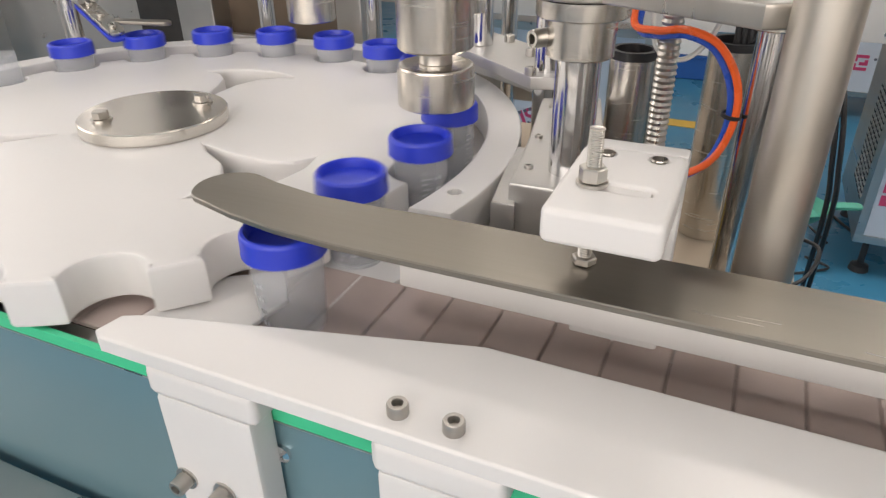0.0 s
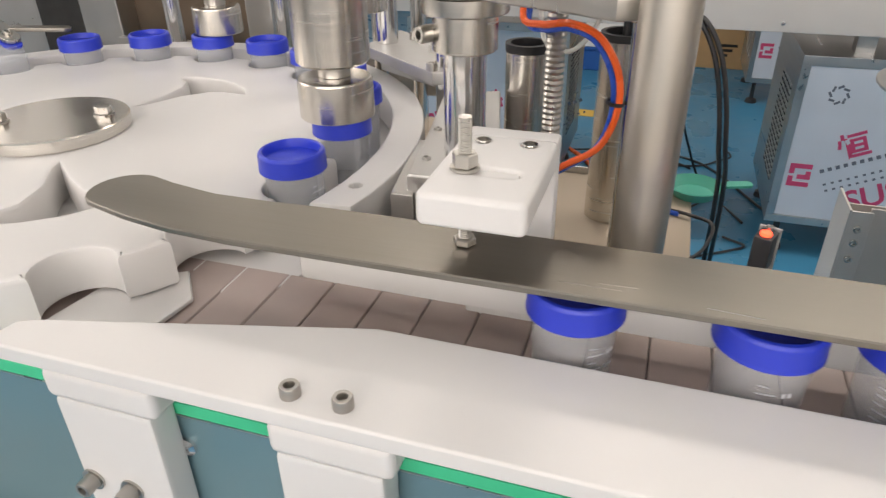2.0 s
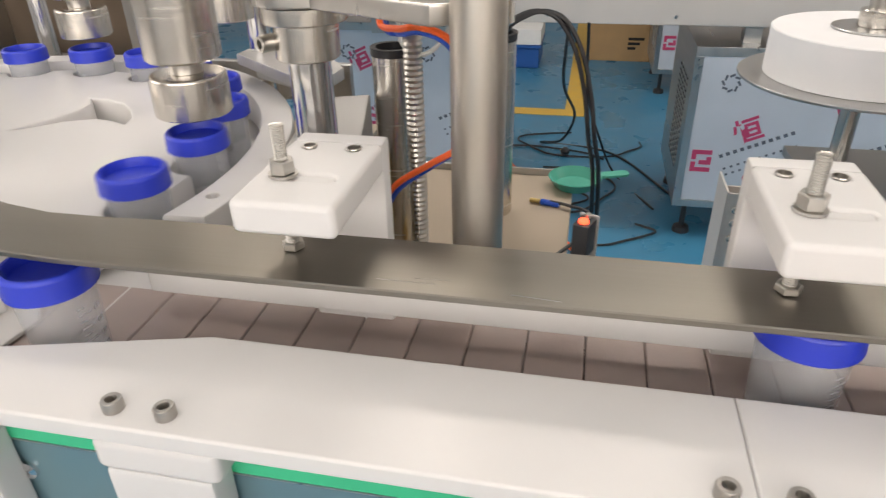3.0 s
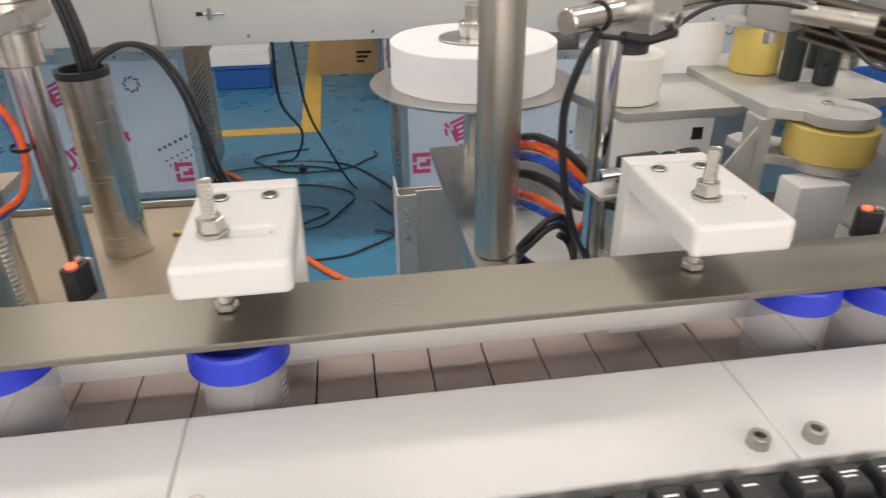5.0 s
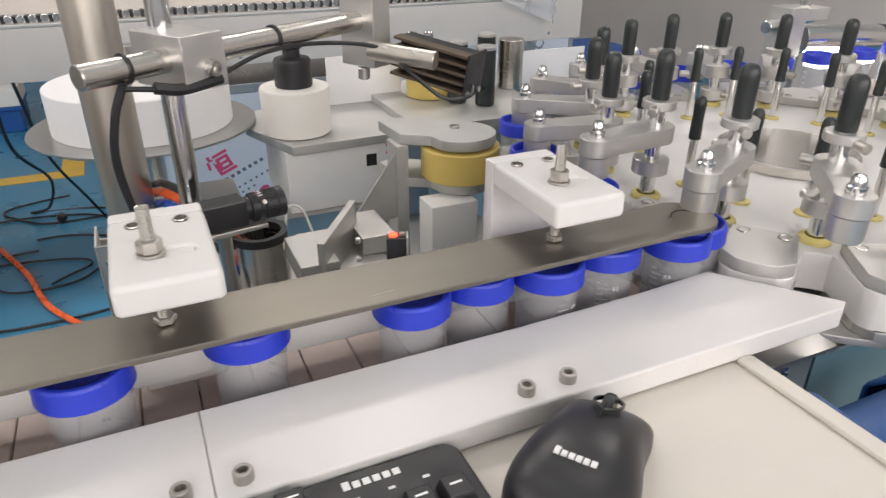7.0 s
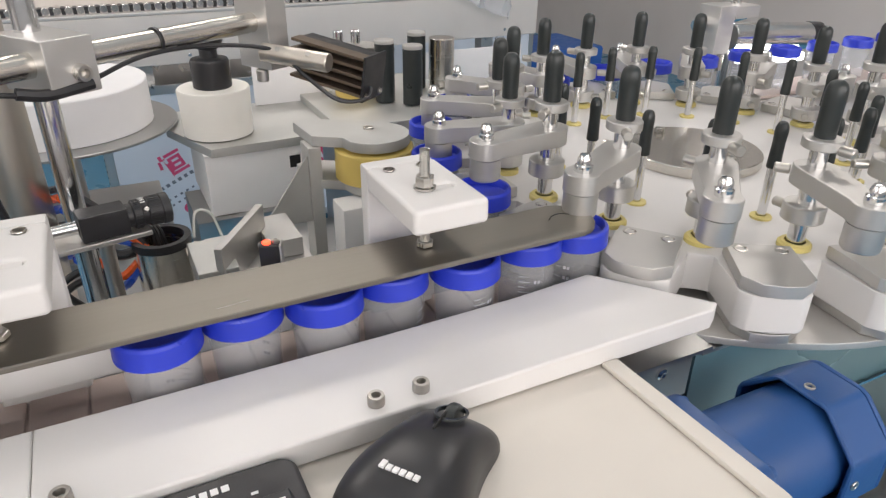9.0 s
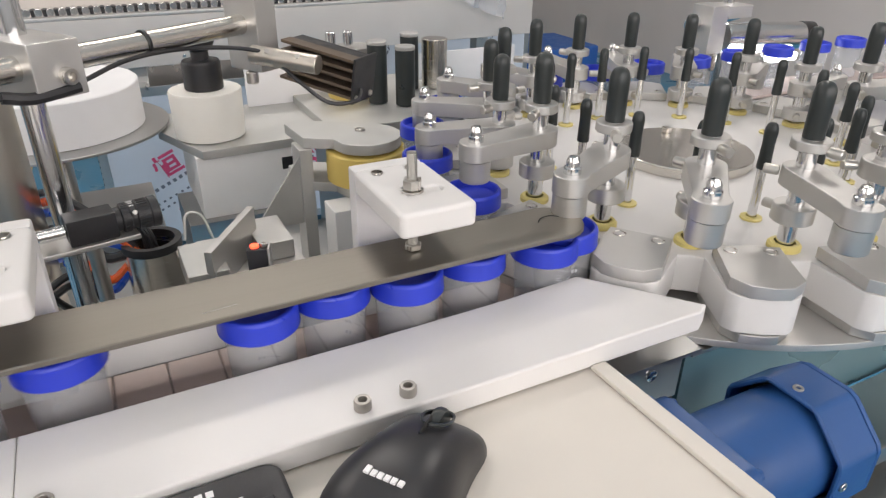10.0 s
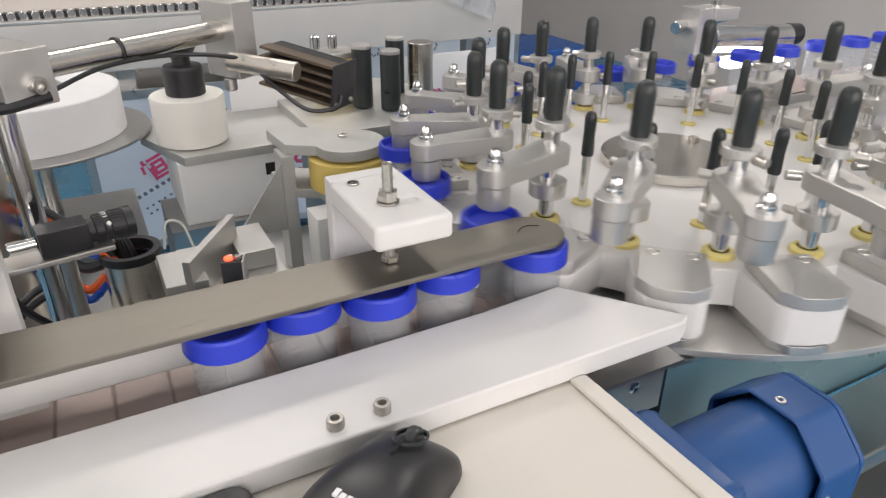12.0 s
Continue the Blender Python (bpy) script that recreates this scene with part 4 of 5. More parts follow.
for u in (0.25, 0.7):
    p = to_lamp @ Vector((0.708, 0.575, 0.9445)).lerp(Vector((0.757, 0.527, 0.9395)), u)
    part("set_screw", rod(0.0026, 0.0070, 0.0095, 0.0003, 12, m=Matrix.Translation(p) @ pose(0, 0, 0, 40, 0, 20)), STEEL, lamp)
cam_ob = thing("inspection_camera", pose(0.543, 0.488, 0.838, 0, 0, 10), "small black machine vision camera with a ribbed lens", "camera")
part("camera_body", box(-0.017, 0.0198, -0.0112, 0.0112, -0.0112, 0.0112, 0.0012), BLACK, cam_ob)
LENS = pose(0, 0, 0, 0, 90, 0)
part("lens", lathe([(0, 0.0199), (0.0100, 0.0199), (0.0100, 0.024), (0.0118, 0.025), (0.0118, 0.031), (0.0110, 0.032), (0.0110, 0.036), (0.0122, 0.037), (0.0122, 0.047), (0.0132, 0.048), (0.0132, 0.054), (0.0108, 0.055), (0.0095, 0.050), (0, 0.050)], 36, m=LENS), BLACK, cam_ob)
for z0 in (0.0255, 0.0375):
    ring_bm = bmesh.new()
    for k in range(28):
        box(0.0116 if z0 < 0.03 else 0.0120, 0.0124 if z0 < 0.03 else 0.0128, -0.0005, 0.0005, z0, z0 + (0.005 if z0 < 0.03 else 0.009), bm=ring_bm, m=LENS @ pose(0, 0, 0, 0, 0, 360 * k / 28))
    tagged(part("knurling", ring_bm, BLACK, cam_ob), kind="stuff")
for k in range(5):
    part("lens_mark", box(0.0124, 0.0127, -0.0004, 0.0004, 0.0318, 0.0352, m=LENS @ pose(0, 0, 0, 0, 0, 150 + 14 * k)), KEYWHITE, cam_ob)
part("set_knob", rod(0.0020, 0.0115, 0.0165, 0.0003, 12, m=pose(0.034, 0, 0, 60, 0, 0)), STEEL, cam_ob)
part("connector", bar((-0.038, 0, 0.0), (-0.0172, 0, 0.0), 0.0055), CHROME, cam_ob)
part("mount_plate", box(-0.045, 0.035, -0.014, 0.014, -0.0160, -0.0115, 0.001), ALU, cam_ob)
part("mount_post", rod(0.006, -0.1825, -0.0160, 0.0005), STEEL, cam_ob)
sl = thing("cable_sleeve", pose(0.590, 0.620, 0), "open steel tube with a black rim and cables inside", "cable tube", "cable tubes")
part("tube_wall", lathe([(0.0290, DECK_T), (0.0290, 0.747), (0.026, 0.747), (0.026, 0.66)], 36), TURNED, sl)
part("rim", lathe([(0.0300, 0.747), (0.0302, 0.756), (0.0235, 0.756), (0.0235, 0.747)], 36), BLACK, sl)
part("inner_shade", rod(0.0255, 0.700, 0.704, 0.0005), DARK, sl)
for k in range(4):
    part("wire", tube([(0.004 * k - 0.006, 0.0, 0.700), (0.003 * k - 0.008, 0.004, 0.76), (-0.02, 0.01 + 0.003 * k, 0.775), (-0.04, 0.02, 0.76 + 0.004 * k)], 0.0022), BLACK, sl)
gearbox = thing("roller_unit", pose(-0.016, -0.02, -0.010), "grey metal shelf over a white housing carrying a cream roller", "roller unit")
part("shelf", prism([(0.654, 0.985), (0.697, 0.862), (0.87, 0.868), (0.915, 0.90), (0.915, 1.07), (0.68, 1.07)], 0.764, 0.777, 0.001), DULL, gearbox, "grey painted metal shelf")
part("housing", box(0.688, 0.838, 0.874, 1.03, 0.672, 0.7635, 0.002), MESH_WHITE, gearbox, "white sheet-metal housing")
part("housing_foot", box(0.665, 0.81, 0.86, 0.99, FLOOR_Z + 0.010, 0.672), SHEET, gearbox)
part("label_roller", lathe([(0, 0.7775), (0.0440, 0.7775), (0.0480, 0.779), (0.0500, 0.842), (0.0485, 0.8445), (0.022, 0.8445), (0, 0.8445)], 48, m=pose(0.722, 0.932, 0)), CREAM, gearbox, "cream rubber roller")
part("roller_knob", lathe([(0, 0.8447), (0.0255, 0.8447), (0.0265, 0.8460), (0.0265, 0.880), (0.0245, 0.884), (0.012, 0.885), (0.012, 0.896), (0.0170, 0.899), (0.0215, 0.907), (0.0215, 0.915), (0.0170, 0.924), (0.009, 0.929), (0, 0.930)], 32, m=pose(0.722, 0.932, 0)), BLACK, gearbox, "black plastic knob")
part("socket", box(0.806, 0.822, 0.8722, 0.8738, 0.730, 0.748, 0.0005), BLACK, gearbox)
reel = thing("label_reel", pose(0.503, 1.015, -0.016), "big white label roll on a round steel disc", "label reel")
part("reel_disc", rod(0.158, 0.788, 0.792, 0.0008, 64), SHEET, reel)
part("paper_roll", lathe([(0.03, 0.7925), (0.1245, 0.7925), (0.125, 0.7935), (0.125, 0.853), (0.1235, 0.8545), (0.036, 0.8545), (0.034, 0.8535)], 72), PAPER, reel, "thick roll of white label paper")
part("core_plate", rod(0.052, 0.8547, 0.858, 0.0008, 48), SHEET, reel)
part("reel_shaft", rod(0.013, FLOOR_Z + 0.016, 0.905, 0.001), STEEL, reel)
part("hub_nut", rod(0.022, 0.858, 0.880, 0.001), TURNED, reel)
press = thing("yellow_press_roller", pose(0, 0, 0), "yellow rubber press roller in a grey bracket", "press roller")
part("press_wheel", lathe([(0, 0.770), (0.0470, 0.770), (0.0485, 0.7715), (0.0485, 0.8065), (0.047, 0.808), (0.012, 0.808), (0, 0.809)], 48, m=pose(0.847, 0.655, 0)), YELLOW, press, "yellow rubber roller")
part("top_arm", prism([(0.770, 0.735), (0.775, 0.672), (0.806, 0.652), *arc(0.847, 0.655, 0.043, -150, 60, 14), (0.79, 0.745)], 0.811, 0.824, 0.0012), DULL, press)
part("lower_arm", prism([(0.770, 0.735), (0.775, 0.672), (0.806, 0.652), *arc(0.847, 0.655, 0.043, -150, 60, 14), (0.79, 0.745)], 0.757, 0.769, 0.0012), DULL, press)
part("side_post", box(0.768, 0.784, 0.668, 0.702, DECK_T, 0.8108, 0.0015), DULL, press)
part("gusset", prism([(0, 0), (0.062, 0), (0.062, 0.085)], -0.0015, 0.0015, m=pose(0.706, 0.674, 0.7155, 90, 0, 0)), DULL, press)
part("arm_bolt", socket_head(0.0062, 0.003, m=pose(0.8455, 0.6706, 0.824)), STEEL, press)
single("white_guard", box(0.785, 0.845, 0.600, 0.640, DECK_T, 0.755, 0.002), MESH_WHITE, "small white guard box under the press roller", "guard box")
peel = thing("label_peel_unit", pose(0, 0, 0), "black rollers and white label web of the applicator", "label applicator")
for x, y, top in ((0.973, 0.927, 0.871), (1.007, 0.895, 0.866), (1.055, 0.985, 0.868)):
    part("black_roller", rod(0.0155, 0.78, top, 0.001, 28, m=pose(x, y, 0)), RUBBER, peel)
    part("roller_cap", rod(0.0158, top, top + 0.006, 0.001, 28, m=pose(x, y, 0)), ALU, peel)
part("applicator_base", box(0.86, 1.10, 0.82, 1.10, 0.764, 0.779, 0.002), DULL, peel)
part("label_web", box(0.785, 0.915, 1.028, 1.030, 0.768, 0.846), PAPER, peel, "white label web stretched between rollers")
part("label_web", box(1.08, 1.34, 1.098, 1.100, 0.745, 0.812), PAPER, peel, "white label web stretched between rollers")
part("yellow_drum", rod(0.037, 0.78, 0.850, 0.001, 40, m=pose(0.947, 0.985, 0)), YELLOW, peel, "yellow rubber drum")
part("drum_cap", prism(rounded(-0.055, 0.036, -0.030, 0.030, 0.02), 0.8505, 0.860, 0.001, m=pose(0.947, 0.985, 0)), ALU, peel)
part("cap_nut", rod(0.008, 0.863, 0.885, 0.002, 20, m=pose(0.918, 0.985, 0)), CHROME, peel)
part("cap_nut", rod(0.008, 0.863, 0.885, 0.002, 20, m=pose(0.945, 0.98, 0)), CHROME, peel)
part("steel_drum", rod(0.022, 0.78, 0.862, 0.001, 32, m=pose(1.10, 0.98, 0)), TURNED, peel)
part("base_leg", box(0.90, 1.06, 0.88, 1.06, FLOOR_Z, 0.764, 0.004), SHEET, peel)


def sensor(x, y, z, yaw):
    s = thing("photo_sensor", pose(x, y, z, 0, 0, yaw), "small black photo sensor with a red light", "sensor", "photo sensors")
    part("sensor_body", box(-0.0072, 0.0072, -0.005, 0.005, -0.022, 0.0, 0.001), BLACK, s)
    part("indicator", lathe([(0.0032, 0.0001), (0.003, 0.0018), (0, 0.0024)], 14, m=pose(-0.002, 0, 0)), RED_LED, s, "glowing red indicator")
    part("trim_screw", rod(0.0022, 0, 0.003, 0.0004, 12, m=pose(0.0046, 0, 0)), STEEL, s)
    part("sensor_bracket", box(0.0074, 0.0090, -0.006, 0.006, -0.20, 0.001, 0.0005), ALU, s)


sensor(0.141, 0.362, 0.857, 70)
sensor(0.651, 0.360, 0.854, -20)
mech = thing("sensor_mount", pose(0, 0, 0), "aluminium slide mount with screws beside the sensor", "mount")
part("base_plate", box(0.635, 0.735, 0.47, 0.655, 0.7155, 0.7265, 0.0015), ALU, mech)
part("stand", box(0.66, 0.72, 0.50, 0.62, DECK_T, 0.7152, 0.002), DULL, mech)
part("slide", box(0.612, 0.652, 0.525, 0.60, 0.7268, 0.752, 0.002), DULL, mech)
part("angled_plate", box(-0.004, 0.004, -0.055, 0.055, 0.0, 0.048, 0.001, m=pose(0.664, 0.570, 0.7268, 0, 0, -34)), ALU, mech)
part("side_block", box(0.690, 0.728, 0.570, 0.640, 0.7268, 0.748, 0.0015), ALU, mech)
part("dark_slide", box(0.640, 0.652, 0.500, 0.522, 0.7268, 0.744, 0.001), BLACK, mech)
for px, py in ((0.62, 0.50), (0.70, 0.50), (0.672, 0.495), (0.715, 0.545), (0.625, 0.64)):
    part("socket_screw", socket_head(0.0038, 0.0045, m=pose(px, py, 0.7267)), STEEL, mech)
for pz in (0.738, 0.760):
    part("side_screw", socket_head(0.0032, 0.004, m=pose(0.676, 0.546, pz, 90, 0, -34 + 90)), STEEL, mech)
part("loose_wire", tube([(0.625, 0.655, 0.73), (0.632, 0.668, 0.755), (0.648, 0.665, 0.752), (0.655, 0.65, 0.728)], 0.0016), HOSE_CLEAR, mech)
rack = thing("light_bar", pose(1.66, 0.86, 0), "bright LED bar lamp on a clamped post", "lamp")
part("post", rod(0.010, FLOOR_Z, 1.25, 0.001, 24, m=pose(0.04, 0.04, 0)), CHROME, rack)
part("clamp_block", box(-0.075, -0.035, -0.03, 0.02, 0.820, 0.905, 0.002), ALU, rack)
part("post_clamp", box(0.01, 0.075, 0.01, 0.07, 0.872, 0.895, 0.002), ALU, rack)
part("cross_bar", bar((-0.10, 0.0, 0.870), (0.06, 0.03, 0.878), 0.011), CHROME, rack)
part("lamp_housing", bar((-0.02, -0.01, 0.846), (0.17, -0.03, 0.838), 0.026, 0.002), CHROME, rack)
part("end_knob", bar((0.17, -0.03, 0.845), (0.20, -0.033, 0.843), 0.020), BLACK, rack)
part("lamp_tube", box(0.0, 0.15, -0.055, -0.015, 0.796, 0.812, 0.004), LED, rack, "glowing white lamp face")
part("clamp_screw", bar((-0.055, -0.03, 0.79), (-0.055, -0.03, 0.82), 0.006), STEEL, rack)

# ---- worktop, keyboard, mouse, motor ----
tray = thing("worktop", pose(0, 0, 0), "worn beige worktop sheet with a raised edge beside the rail", "worktop")
part("sheet", prism([(0.14, -0.25), (0.80, -0.25), (0.834, 0.06), (0.828, 0.2085), (0.14, 0.2085)], 0.7980, 0.8040, 0.001), BEIGE, tray, "smudged beige sheet")
part("raised_edge", prism([(0.79, -0.25), (0.803, -0.25), (0.839, 0.06), (0.834, 0.1886), (0.822, 0.1886), (0.826, 0.06)], 0.8042, 0.8085, 0.0015), BEIGE, tray)
for sx in (0.25, 0.70):
    part("worktop_leg", box(sx - 0.015, sx + 0.015, -0.20, -0.17, FLOOR_Z, 0.7978), SHEET, tray)
    part("worktop_leg", box(sx - 0.015, sx + 0.015, 0.06, 0.09, FLOOR_Z, 0.7978), SHEET, tray)

kb = thing("keyboard", pose(0.617, 0.1885, 0.8042, 0, 0, 0.3), "black office keyboard with white legends", "keyboard")
kw, kd = 0.42, 0.145
part("keyboard_case", prism(rounded(-kw, 0, -kd, 0, 0.010), 0.0, 0.014, 0.003, segs=3), KEYB, kb)
key_bm = bmesh.new()
base_loop = [(-0.0078, -0.0078), (0.0078, -0.0078), (0.0078, 0.0078), (-0.0078, 0.0078)]
vs = [[key_bm.verts.new((x * s, y * s + o, z)) for x, y in base_loop] for s, z, o in ((1.0, 0.0, 0), (0.97, 0.003, 0), (0.80, 0.0075, 0.0006), (0.72, 0.0080, 0.0006))]
for a, b in zip(vs, vs[1:]):
    for i in range(4):
        key_bm.faces.new((a[i], a[(i + 1) % 4], b[(i + 1) % 4], b[i]))
key_bm.faces.new(vs[-1])
key_mesh = finish(key_bm, "key", KEYB)
legend_mesh = finish(box(-0.0032, 0.0032, 0.001, 0.0022, 0.0081, 0.0083), "legend", KEYWHITE)
legend_long = finish(merge(box(-0.0040, 0.0040, 0.0012, 0.0022, 0.0081, 0.0083), box(-0.0040, 0.0022, -0.0012, -0.0002, 0.0081, 0.0083)), "legend", KEYWHITE)
columns = [-0.016 - 0.0178 * k for k in range(4)] + [-0.090 - 0.0190 * k for k in range(3)] + [-0.155 - 0.0178 * k for k in range(14)]
for row in range(6):
    y = -0.0375 - 0.0178 * (row - 1) if row else -0.0140
    for c, x in enumerate(columns):
        if row == 0 and c < 4:
            continue
        key = shared("key", key_mesh, kb, pose(x, y, 0.0142))
        shared("legend", legend_long if 3 < c < 7 else legend_mesh, key, Matrix())
for k in range(6):
    part("mark_bar", box(-0.0645 + 0.0052 * k, -0.0608 + 0.0052 * k, -0.0120, -0.0078 if k else -0.0066, 0.0141, 0.0144), KEYWHITE, kb)
for k in range(3):
    part("status_light", box(-0.062 + 0.018 * k, -0.0585 + 0.018 * k, -0.0200, -0.0183, 0.0141, 0.0144), KEYWHITE, kb)

mouse = thing("mouse", pose(0.673, 0.146, 0.8040, 0, 0, -54) @ Matrix.Scale(1.02, 4), "black cordless computer mouse on the worktop", "mouse")


def mouse_shell(scale=1.0, lift=0.0):
    bm = bmesh.new()
    rows = []
    for i in range(21):
        v = i / 20
        y = -0.052 + 0.104 * v
        w = (0.0285 + 0.0035 * math.cos(math.pi * (v - 0.25) * 2)) * (1 - (2 * v - 1) ** 8) ** 0.5
        h = 0.0335 * (1 - (1.9 * (v - 0.42)) ** 2 * 0.62) * (1 - (2 * v - 1) ** 10) ** 0.5
        row = []
        for j in range(17):
            a = math.pi * j / 16
            cx, sz = math.cos(a), math.sin(a)
            row.append(bm.verts.new((scale * w * math.copysign(abs(cx) ** 0.7, cx), y, lift + 0.002 + scale * max(0.001, h) * sz ** 0.62)))
        rows.append(row)
    for a, b in zip(rows, rows[1:]):
        for j in range(16):
            bm.faces.new((a[j], a[j + 1], b[j + 1], b[j]))
    for row in (rows[0], rows[-1]):
        bm.faces.new(row)
    bmesh.ops.contextual_create(bm, geom=[r[0] for r in rows] + [r[-1] for r in rows][::-1])
    return bm


part("shell", mouse_shell(), MOUSE_M, mouse, angle=60)
part("wheel_ring", lathe([(0.0085, 0.0), (0.0098, 0.001), (0.0098, 0.0022), (0.0082, 0.0022)], 24, m=pose(0, 0.0300, 0.0262, -24) @ Matrix.Diagonal((0.85, 1.35, 1, 1))), RUBBER, mouse, "shiny ring round the wheel")
part("scroll_wheel", lathe([(0, -0.003), (0.0082, -0.003), (0.009, -0.0015), (0.009, 0.0015), (0.0082, 0.003), (0, 0.003)], 24, m=pose(0, 0.0315, 0.0225, 0, 90, 0)), RUBBER, mouse)
part("button_split", box(-0.0004, 0.0004, 0.010, 0.0235, 0.0318, 0.0345, m=pose(0, 0, 0, 0, 0, 0)), DARK, mouse)
for k in range(6):
    part("mark_bar", box(-0.0105 + 0.0036 * k, -0.0078 + 0.0036 * k, -0.0245, -0.0213 if k else -0.0200, 0.0338, 0.0350), KEYWHITE, mouse)
feet = box(-0.02, 0.02, -0.04, 0.04, 0, 0.0025)
part("base", feet, BLACK, mouse)

motor = thing("gear_motor", pose(0.900, 0.126, 0.742, 0, 0, 0), "blue enamelled gear motor with an octagonal fan cover", "motor")
mm = pose(0, 0, 0, 0, 90, 0)
part("gear_flange", prism(rounded(-0.045, 0.045, -0.045, 0.045, 0.006), -0.060, -0.042, 0.002, m=mm), BLUE_PAINT, motor)
part("gear_head", prism(rounded(-0.043, 0.043, -0.043, 0.043, 0.010), -0.0418, -0.030, 0.002, m=mm), BLUE_PAINT, motor)
part("motor_barrel", rod(0.0395, -0.0298, 0.056, 0.002, 56, m=mm), BLUE_PAINT, motor)
octo = [(0.0490 * math.cos(radians(22.5 + 45 * k + d)), 0.0490 * math.sin(radians(22.5 + 45 * k + d))) for k in range(8) for d in (-4, 0, 4)]
inner_o = [(0.0462 * math.cos(radians(22.5 + 45 * k)), 0.0462 * math.sin(radians(22.5 + 45 * k))) for k in range(8)][::-1]
part("fan_cover", prism(octo, 0.041, 0.078, 0.0012, [inner_o], m=mm, segs=1), BLUE_PAINT, motor)
part("cover_end", prism(octo, 0.0782, 0.083, 0.002, m=mm), BLUE_PAINT, motor)
part("fan_shade", rod(0.0425, 0.0565, 0.060, 0.001, m=mm), DARK, motor)
for k in range(4):
    a = radians(90 * k + 180)
    part("cover_screw", socket_head(0.0036, 0.0025, m=mm @ Matrix.Translation((0.0452 * math.cos(a), 0.0452 * math.sin(a), 0.049)) @ Matrix.Rotation(a, 4, "Z") @ Matrix.Rotation(math.pi / 2, 4, "Y")), STEEL, motor)
    part("flange_bolt", socket_head(0.0042, 0.005, m=mm @ pose(0.035 * (1 if k % 2 else -1), 0.035 * (1 if k > 1 else -1), -0.0300)), BLUE_PAINT, motor)
part("motor_plate", box(-0.085, -0.0605, -0.05, 0.05, -0.05, 0.045), SHEET, motor)
end = thing("conveyor_end_bracket", pose(0, 0, 0), "bent stainless bracket at the conveyor end", "bracket")
part("top_flange", box(0.838, 0.930, 0.1915, 0.2105, 0.782, 0.785), SHEET, end)
part("face", box(0.838, 0.930, 0.207, 0.2105, 0.730, 0.782), SHEET, end)
part("screw", lathe([(0.0055, 0), (0.005, 0.002), (0.0025, 0.003), (0, 0.002)], 18, m=pose(0.899, 0.2068, 0.760, 90)), CHROME, end)
skirt = thing("machine_skirt", pose(0, 0, 0), "stainless skirt panel with teal film below the label wheel", "side panel")
part("panel", box(0.932, 1.95, 0.206, 0.2105, 0.655, 0.7700), TEAL, skirt)
part("panel_edge", box(0.932, 1.95, 0.200, 0.2105, 0.7702, 0.7735), SHEET, skirt)
part("inner_box", box(0.932, 1.95, 0.2107, 0.75, 0.645, 0.760), SHEET, skirt)
for sx in (1.0, 1.9):
    part("leg", box(sx - 0.02, sx + 0.02, 0.40, 0.44, FLOOR_Z, 0.645), SHEET, skirt)
    part("leg", box(sx - 0.02, sx + 0.02, 0.70, 0.74, FLOOR_Z, 0.645), SHEET, skirt)
single("cable_duct", box(0.96, 1.95, 0.13, 0.199, 0.640, 0.662, 0.004), SHEET, "long stainless duct under the skirt panel", "duct")

# ---- hoses and cables ----
def hose(name, pts, r, mat, label, category="hose"):
    return single(name, tube(pts, r), mat, label, category)


loop1 = [(-0.030, 0.640, 1.02), (-0.042, 0.630, 0.960), (-0.048, 0.610, 0.915), (-0.028, 0.585, 0.913), (-0.005, 0.57, 0.918), (0.018, 0.57, 0.908), (0.034, 0.57, 0.880), (0.036, 0.57, 0.847), (0.025, 0.57, 0.815), (0.0, 0.565, 0.797), (-0.03, 0.56, 0.775), (-0.05, 0.555, 0.74)]
hose("orange_hose", [(x * 1.10 + 0.001, y - 0.006, z + 0.005) for x, y, z in loop1], 0.0031, ORANGE, "bright orange air hose looped beside the column")
hose("blue_hose", loop1, 0.0031, HOSE_BLUE, "blue air hose looped beside the column")
single("cable_tie", lathe([(0.0066, -0.0015), (0.0080, -0.0015), (0.0080, 0.0015), (0.0066, 0.0015)], 18, m=pose(0.0380, 0.567, 0.860, 4, 8, 0)), BLACK, "black cable tie round two hoses", "cable tie")
for k in range(3):
    hose("riser_cable", [(0.026 + 0.006 * k, 0.772, 0.82), (0.027 + 0.006 * k, 0.772, 0.90), (0.010 + 0.006 * k, 0.775, 1.0), (-0.01 + 0.006 * k, 0.78, 1.2)], 0.0036, BLACK, "black cable rising out of the steel tube", "cable")
hose("clear_hose", [(0.02, 0.60, 0.97), (0.015, 0.60, 0.92), (-0.005, 0.59, 0.895), (-0.03, 0.60, 0.90), (-0.04, 0.62, 0.93)], 0.0022, HOSE_CLEAR, "thin milky tube hanging by the lead screw")
hose("black_cable", [(0.490, 0.475, 0.955), (0.480, 0.48, 0.93), (0.474, 0.49, 0.89), (0.482, 0.50, 0.83), (0.50, 0.51, 0.77), (0.53, 0.53, 0.72)], 0.0034, BLACK, "black lamp cable hanging from the cross bar", "cable")
hose("black_cable", [(0.490, 0.470, 0.952), (0.54, 0.49, 0.945), (0.60, 0.53, 0.958), (0.66, 0.57, 0.955), (0.715, 0.562, 0.948), (0.738, 0.535, 0.926), (0.762, 0.520, 0.906), (0.790, 0.522, 0.904), (0.800, 0.535, 0.910)], 0.0020, BLACK, "thin black lamp cable tied along the cross bar", "cable")
hose("black_cable", [(0.51, 0.478, 0.949), (0.53, 0.484, 0.945), (0.56, 0.50, 0.947)], 0.0046, BLACK, "black inline plug of the lamp cable", "cable plug")
